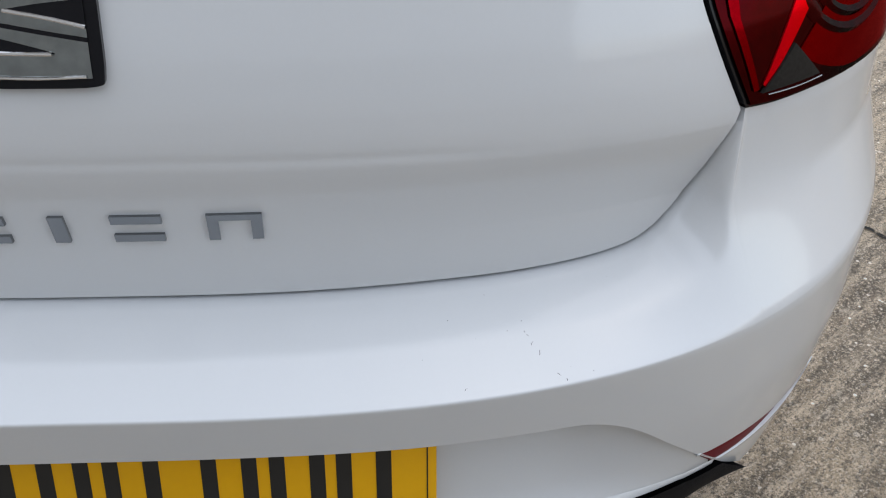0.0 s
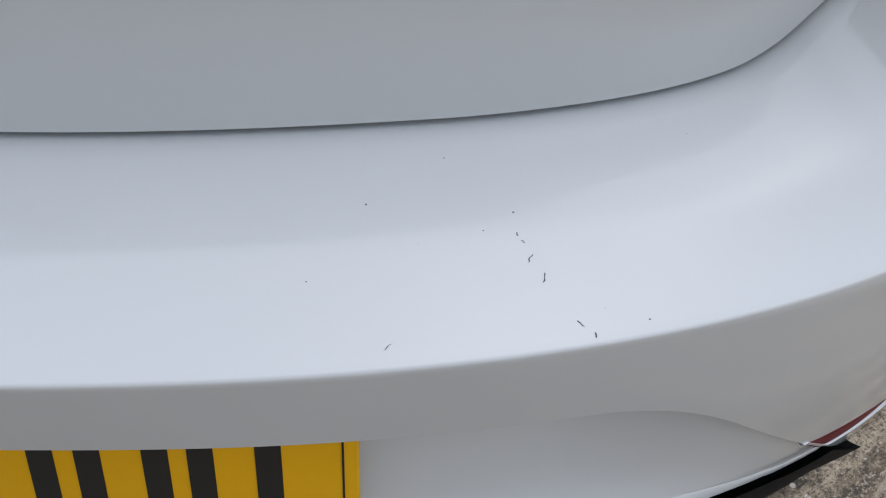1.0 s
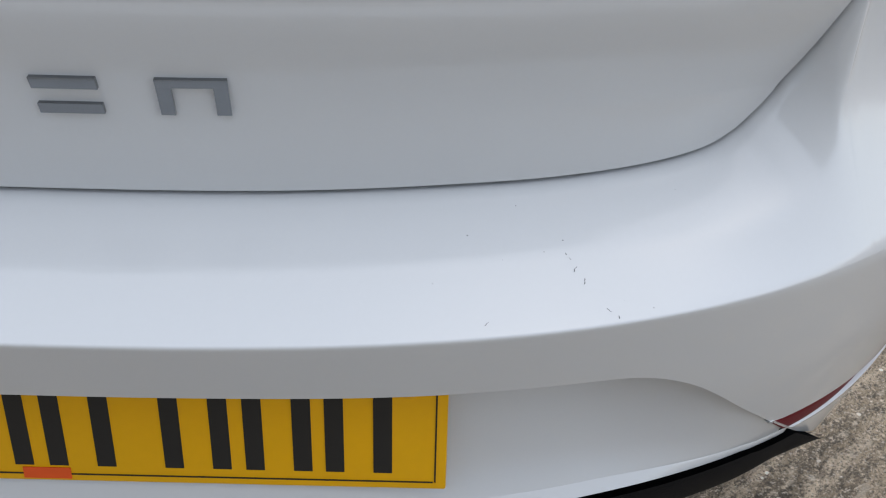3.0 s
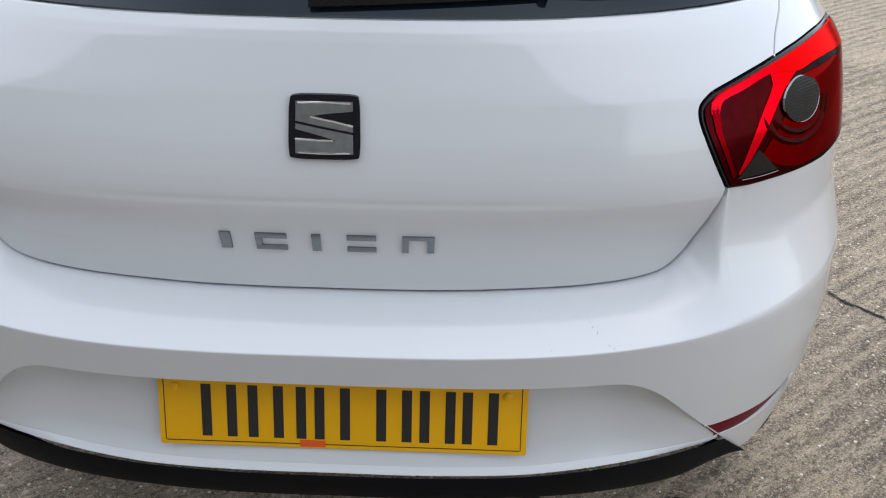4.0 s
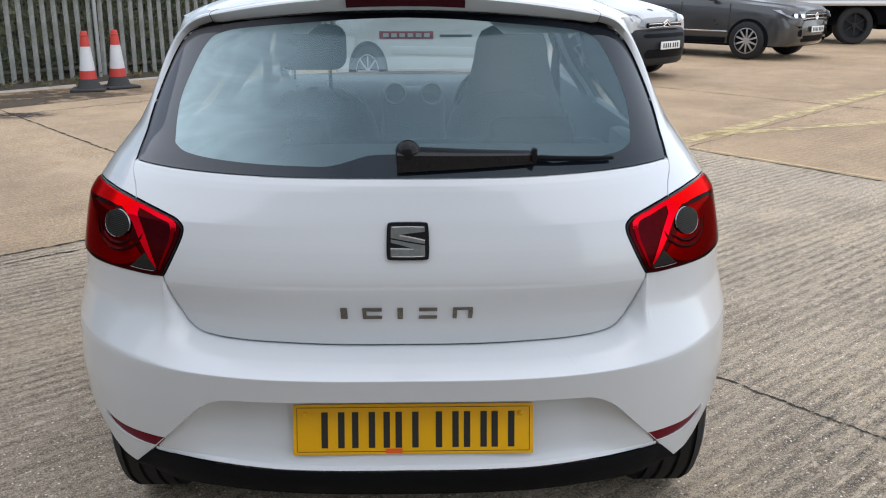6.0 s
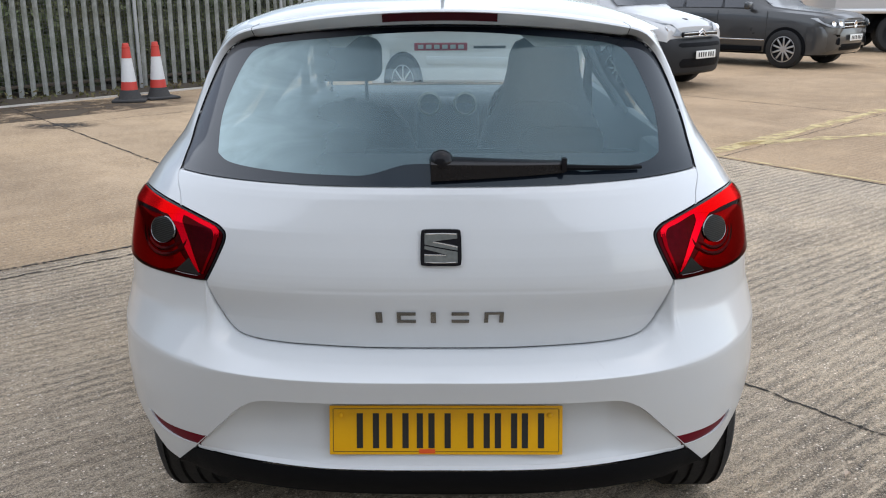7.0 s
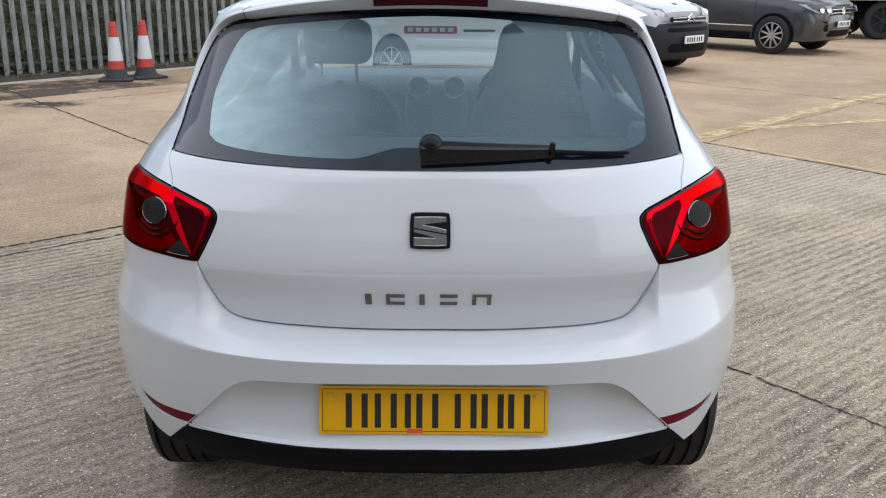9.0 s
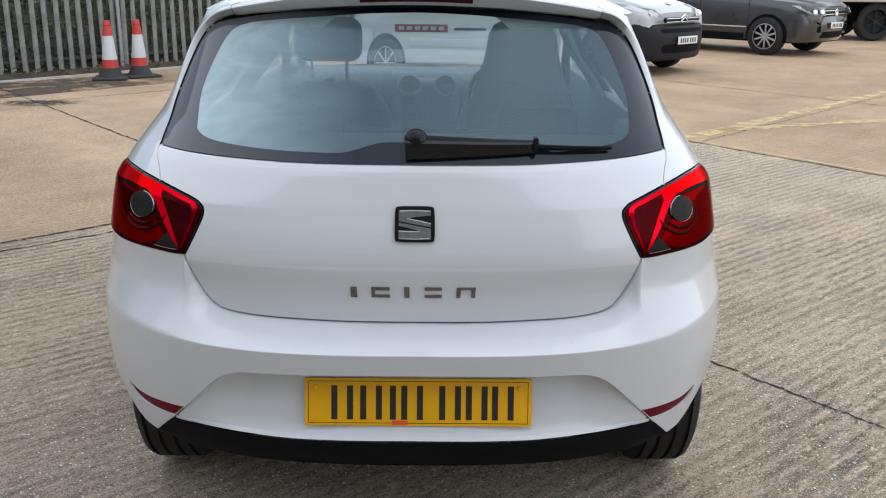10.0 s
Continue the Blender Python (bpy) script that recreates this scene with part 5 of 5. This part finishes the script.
def far_wheel(owner, x, y, r, w, spokes, dark=False, metal=ALLOY):
    face = 1 if x > 0 else -1
    turn = Matrix.Rotation(radians(90) * face, 4, "Y")
    tyre = part("wheel", lathe([(r * .66, -w / 2), (r * .9, -w / 2), (r * .985, -w * .4), (r, -w * .25), (r, w * .25), (r * .985, w * .4), (r * .9, w / 2), (r * .68, w / 2), (r * .66, w * .3)], 40, turn, (x, y, r)), RUBBER, owner, "black tyre on alloy wheel")
    part("rim", lathe([(r * .68, w * .2), (r * .68, w * .46), (r * .63, w * .46), (r * .6, w * .1), (r * .1, w * .08), (0, w * .08)], 32, turn, (x, y, r)), VAN_PLASTIC, tyre)
    for k in range(spokes):
        m = Matrix.Translation((x, y, r)) @ turn @ Matrix.Rotation(2 * math.pi * k / spokes, 4, "Z") @ Matrix.Translation((r * .36, 0, w * .34))
        part("spoke", box((r * .6, r * (.095 if dark else .075), .02), bevel=.005, turn=m), metal, tyre)
    part("rim_edge", lathe([(r * .68, w * .30), (r * .685, w * .47), (r * .64, w * .48), (r * .625, w * .40)], 40, turn, (x, y, r)), metal, tyre)
    part("hub_cap", lathe([(r * .13, 0), (r * .13, .02), (0, .025)], 16, turn, (x + face * w * .34, y, r)), metal, tyre)


def arch_dark(owner, x, y, r):
    face = 1 if x > 0 else -1
    part("wheel_arch", grid([[(x + face * o, y + q * r * math.cos(a), r * .86 + q * r * math.sin(a)) for a in (math.pi * (-.08 + 1.16 * i / 28) for i in range(29))] for q, o in ((1.0, -.02), (1.0, .014), (.93, .013), (.84, .012), (.5, .011), (.02, .011))]), BLACK, owner)


def plate_bars(owner, y, z, hw):
    p = part("number_plate", box((.52, .012, .111), (0, y, z), .003), PLATE_WHITE, owner, "white front number plate with plain dark bars")
    for i, x in enumerate((-.19, -.13, -.07, -.01, .07, .13, .19)):
        part("plate_bar", box((.030, .003, .065), (x, y - .0075, z)), INK, p, smooth=False)
    return p


def wrap(half, back, deep, power, table, z, h, reach):
    """A rounded dark slot that follows a curved bumper."""
    rows = []
    for j in range(7):
        t = j / 6 * 2 - 1
        zz = z + t * h / 2
        o = lerp(table, zz) - .004 * (1 - t ** 6)
        end = reach * (1 - .12 * t * t)
        rows.append([(half * math.sin(a), back - deep * math.cos(a) ** power + o * math.cos(a), zz) for a in (-end + 2 * end * i / 24 for i in range(25))])
    return grid(rows)


def strip_quad(a, b, c, d, n=8):
    """A softly curved sheet between four corners, bowed outwards."""
    a, b, c, d = map(Vector, (a, b, c, d))
    return grid([[a.lerp(b, i / n).lerp(d.lerp(c, i / n), j / n) for i in range(n + 1)] for j in range(n + 1)])


def van(label, at, turn, plain=False):
    trim_mat = VAN_WHITE if plain else VAN_PLASTIC
    length = 0.68 if plain else 1.0
    v = thing("van", label, "van", at, turn, "parked vehicles in a row")
    v.matrix_world = v.matrix_world @ Matrix.Diagonal((1, length, 1, 1))
    st = [(0.16, .72, .34, .84, .90, .55), (0.24, .80, .30, .90, .97, .60), (0.42, .86, .28, .95, 1.03, .66), (.70, .885, .26, .99, 1.09, .70), (1.02, .90, .26, 1.04, 1.16, .72),
          (1.35, .905, .25, 1.07, 1.42, .70), (1.70, .905, .25, 1.08, 1.70, .68), (2.1, .905, .25, 1.08, 1.80, .70), (3.0, .905, .25, 1.08, 1.82, .72), (4.0, .90, .27, 1.08, 1.80, .73), (4.30, .88, .32, 1.06, 1.74, .72), (4.38, .84, .40, 1.0, 1.66, .68)]
    part("body", car_shell(st), VAN_WHITE, v, "white painted van body")
    rows = []
    for z, o in ((.22, .10), (.26, .02), (.36, -.02), (.50, -.045), (.62, -.04), (.70, -.01), (.74, .05), (.745, .14)):
        rows.append([(.90 * math.sin(a) if abs(a) < 1.57 else math.copysign(.90, a), .62 - .60 * max(0, math.cos(a)) ** .55 + o * max(.15, math.cos(a)), z) for a in (-1.57 + 3.14 * i / 32 for i in range(33))])
    part("bumper", grid(rows), trim_mat, v, "white painted bumper" if plain else "unpainted dark grey plastic bumper")
    for z, reach, h in ((.655, .66, .06), (.40, .62, .13)):
        part("air_intake", wrap(.90, .62, .60, .55, ((.26, .02), (.36, -.02), (.50, -.045), (.62, -.04), (.70, -.01)), z, h, reach), BLACK, v, "dark lower air intake")
    grille = part("grille", box((.92, .05, .075), (0, .075, .80), .02, 3), GLOSS_BLACK, v, "slim dark grille with chrome strips")
    for z in (.775, .822):
        part("chrome_strip", box((.90, .012, .010), (0, .045, z), .003), CHROME, grille)
    for dz in (0, .04):
        part("badge", tube([(-.095, .035, .780 + dz), (0, .028, .832 + dz), (.095, .035, .780 + dz)], .009), CHROME, grille, "chrome peaked badge strips")
    for sg in (1, -1):
        hl = strip_quad((sg * .40, .070, .785), (sg * .81, .26, .79), (sg * .855, .66, 1.03), (sg * .54, .20, .945))
        bmesh.ops.solidify(hl, geom=hl.faces[:], thickness=-.03)
        lamp = part("headlamp", hl, HEADLAMP, v, "clear headlamp")
        part("reflector_bowl", lathe([(.05, 0), (.053, .01), (.036, .004), (0, -.006)], 20, Matrix.Rotation(radians(60), 4, "X") @ Matrix.Rotation(radians(sg * -30), 4, "Y"), (sg * .66, .205, .875)), CHROME, lamp)
        for a, b in ((1.66, 2.10), (2.16, 2.9)):
            w = strip_quad((sg * .878, a - .22, 1.10), (sg * .878, b, 1.10), (sg * .725, b - .0, 1.66), (sg * .725, a + .1, 1.66))
            part("side_window", w, FRIT, v, "dark side window")
        part("door_mirror", box((.16, .10, .20), (sg * 1.0, 1.45, 1.16), .035, 3), VAN_PLASTIC, v)
        part("rubbing_strip", box((.02, 1.6, .10), (sg * .905, 2.1, .58), .006), trim_mat, v)
        for y in (.85, 3.58):
            arch_dark(v, sg * .895, y, .37)
            far_wheel(v, sg * .852, y, .315, .19, 8)
    part("windscreen", strip_quad((-.69, 1.06, 1.205), (.69, 1.06, 1.205), (.62, 1.66, 1.72), (-.62, 1.66, 1.72)), FRIT, v, "dark windscreen")
    part("bonnet_badge", lathe([(.05, 0), (.05, .006), (0, .008)], 20, pose(0, 0, 0, 14, 0, 0), (0, .34, 1.005)), INK, v)
    plate_bars(v, -.05, .515, .26)
    part("underbody", box((1.5, 3.9, .10), (0, 2.2, .26), .02), BLACK, v)
    return v


HEAD = 44.6
van("white panel van with dark plastic bumper, parked nose out", (3.66, 11.95, 0), HEAD)
van("white van with white bumpers parked across the yard ahead", (-1.04, 11.05, 0), -100, True)


def suv(label, at, turn):
    v = thing("suv", label, "car", at, turn, "parked vehicles in a row")
    st = [(0.05, .60, .40, .80, .90, .45), (0.10, .72, .34, .86, .95, .52), (0.22, .82, .30, .92, 1.00, .60), (.45, .88, .28, .96, 1.03, .66), (.90, .90, .27, 1.0, 1.07, .70), (1.30, .905, .27, 1.03, 1.12, .70),
          (1.70, .905, .27, 1.05, 1.40, .66), (2.1, .905, .27, 1.06, 1.63, .60), (2.7, .905, .27, 1.07, 1.68, .61), (3.5, .90, .28, 1.08, 1.65, .60), (4.0, .89, .31, 1.07, 1.52, .58), (4.3, .86, .36, 1.02, 1.25, .60), (4.42, .80, .42, .95, 1.0, .6)]
    part("body", car_shell(st), GREY_PAINT, v, "metallic dark grey bodywork")
    rows = []
    for z, o in ((.26, .14), (.30, .05), (.40, -.01), (.52, -.03), (.62, -.03), (.72, -.005), (.76, .06)):
        rows.append([(.885 * math.sin(a), .52 - .49 * max(0, math.cos(a)) ** .5 + o * max(.15, math.cos(a)), z) for a in (-1.57 + 3.14 * i / 32 for i in range(33))])
    part("bumper", grid(rows), GREY_PAINT, v, "body-coloured front bumper")
    part("lower_intake", wrap(.885, .52, .49, .5, ((.30, .05), (.40, -.01), (.52, -.03)), .39, .12, .56), BLACK, v, "black honeycomb lower intake")
    part("bumper_skirt", box((1.2, .24, .05), (0, .34, .29), .02, 3), BLACK, v)
    grille = part("grille", box((.95, .05, .15), (0, .045, .79), .025, 3), GLOSS_BLACK, v, "black grille with chrome slats")
    for z in (.758, .822):
        part("chrome_slat", box((.93, .012, .014), (0, .014, z), .004), CHROME, grille)
    part("badge", lathe([(.065, 0), (.068, .008), (.058, .012), (.05, .006), (0, .006)], 24, Matrix.Rotation(radians(90), 4, "X"), (0, .012, .79)), CHROME, grille, "round chrome badge")
    for sg in (1, -1):
        hl = strip_quad((sg * .50, -.015, .735), (sg * .83, .115, .755), (sg * .935, .44, .915), (sg * .52, .005, .885))
        bmesh.ops.solidify(hl, geom=hl.faces[:], thickness=-.03)
        lamp = part("headlamp", hl, HEADLAMP, v, "clear headlamp")
        for x, y in ((.60, .022), (.745, .085)):
            part("reflector_bowl", lathe([(.045, 0), (.048, .012), (.033, .004), (0, -.01)], 20, Matrix.Rotation(radians(sg * 22), 4, "Z") @ Matrix.Rotation(radians(70), 4, "X"), (sg * x, y, .81)), CHROME, lamp)
        part("fog_lamp", lathe([(.075, 0), (.075, .02), (.055, .02), (.05, .008), (0, .012)], 24, Matrix.Rotation(radians(sg * 36), 4, "Z") @ Matrix.Rotation(radians(90), 4, "X"), (sg * .66, .112, .50)), GLOSS_BLACK, v, "round dark fog lamp")
        for a, b, c in ((1.72, 2.25, .45), (2.32, 3.1, .0), (3.16, 3.7, .0)):
            w = strip_quad((sg * .885, a - .15, 1.08), (sg * .885, b, 1.08), (sg * .69, b, 1.53), (sg * .69, a + c, 1.53))
            part("side_window", w, FRIT, v, "dark side window")
        part("door_mirror", box((.18, .12, .14), (sg * .99, 1.62, 1.12), .04, 3), GREY_PAINT, v)
        part("fog_recess", box((.30, .04, .13), (sg * .66, .118, .50), .018, 3, turn=pose(0, 0, 0, 0, 0, sg * 36)), BLACK, v, "black fog lamp recess")
        part("chrome_strip", box((.012, 1.9, .022), (sg * .908, 2.25, .50), .004), CHROME, v)
        part("sill_trim", box((.03, 1.7, .10), (sg * .905, 2.2, .33), .01), BLACK, v)
        for y in (2.3, 1.28, 3.2):
            part("door_gap", box((.004, .006, .66), (sg * .9055, y, .70)), GAP, v, smooth=False)
        for y in (.90, 3.50):
            arch_dark(v, sg * .895, y, .40)
            far_wheel(v, sg * .845, y, .345, .225, 10, True)
    part("windscreen", strip_quad((-.67, 1.36, 1.15), (.67, 1.36, 1.15), (.55, 2.05, 1.58), (-.55, 2.05, 1.58)), FRIT, v, "dark windscreen")
    plate_bars(v, -.03, .56, .26)
    part("underbody", box((1.5, 3.9, .10), (0, 2.2, .28), .02), BLACK, v)
    return v


suv("dark metallic grey SUV with multi-spoke alloy wheels, parked nose out", (7.38, 15.6, 0), HEAD)

# a box lorry standing side on behind the SUV
truck = thing("lorry", "pale box lorry with black chassis parked side on beyond the SUV", "lorry", (8.55, 20.75, 0), -90, "parked vehicles in a row")
part("box_body", box((2.3, 6.6, 2.4), (0, 3.3, 2.08), .03), VAN_WHITE, truck, "pale grey-white box body")
part("body_rail", box((2.32, 6.62, .11), (0, 3.3, .92), .01), ALLOY, truck, "pale metal lower body rail")
part("cab", box((2.1, 1.7, 1.7), (0, 7.6, 1.65), .15, 4), VAN_WHITE, truck, "pale cab")
part("windscreen", box((1.9, .04, .8), (0, 8.46, 1.95), .02), FRIT, truck, "dark windscreen")
part("chassis", box((1.5, 8.0, .42), (0, 4.1, .64), .03), BLACK, truck, "black chassis")
part("bumper", box((2.12, .3, .45), (0, 8.4, .55), .06, 3), VAN_PLASTIC, truck, "dark bumper")
for sg in (1, -1):
    part("side_guard", box((.04, 3.0, .13), (sg * 1.1, 3.75, .50), .01), VAN_WHITE, truck, "pale side guard rail")
    part("fuel_tank", box((.42, 1.6, .5), (sg * .82, 3.6, .50), .05, 3), BLACK, truck, "black chassis tank")
    for y in (1.45, 6.4):
        far_wheel(truck, sg * .93, y, .43, .30, 6, metal=VAN_PLASTIC)
        part("mudguard", grid([[(sg * x, y + .52 * math.cos(a), .43 + .47 * math.sin(a)) for a in (math.pi * i / 16 for i in range(17))] for x in (.7, 1.1)]), BLACK, truck)


# a dry leaf by the car
leaf_bm = grid([[(0.028 * (t - .5), q * .009 * math.sin(math.pi * min(1, t + .04)), .006 + .01 * abs(q) + .006 * math.sin(3 * t)) for t in [i / 8 for i in range(9)]] for q in (-1, -.5, 0, .5, 1)])
leaf = solid("fallen_leaf", leaf_bm, material("dry_pale_leaf", (0.60, 0.48, 0.38), 0.7, scale=90, vary=0.3), "small dry pale leaf lying on concrete", "leaf")
leaf.matrix_world = pose(1.228, .691, 0, 0, 0, 35)
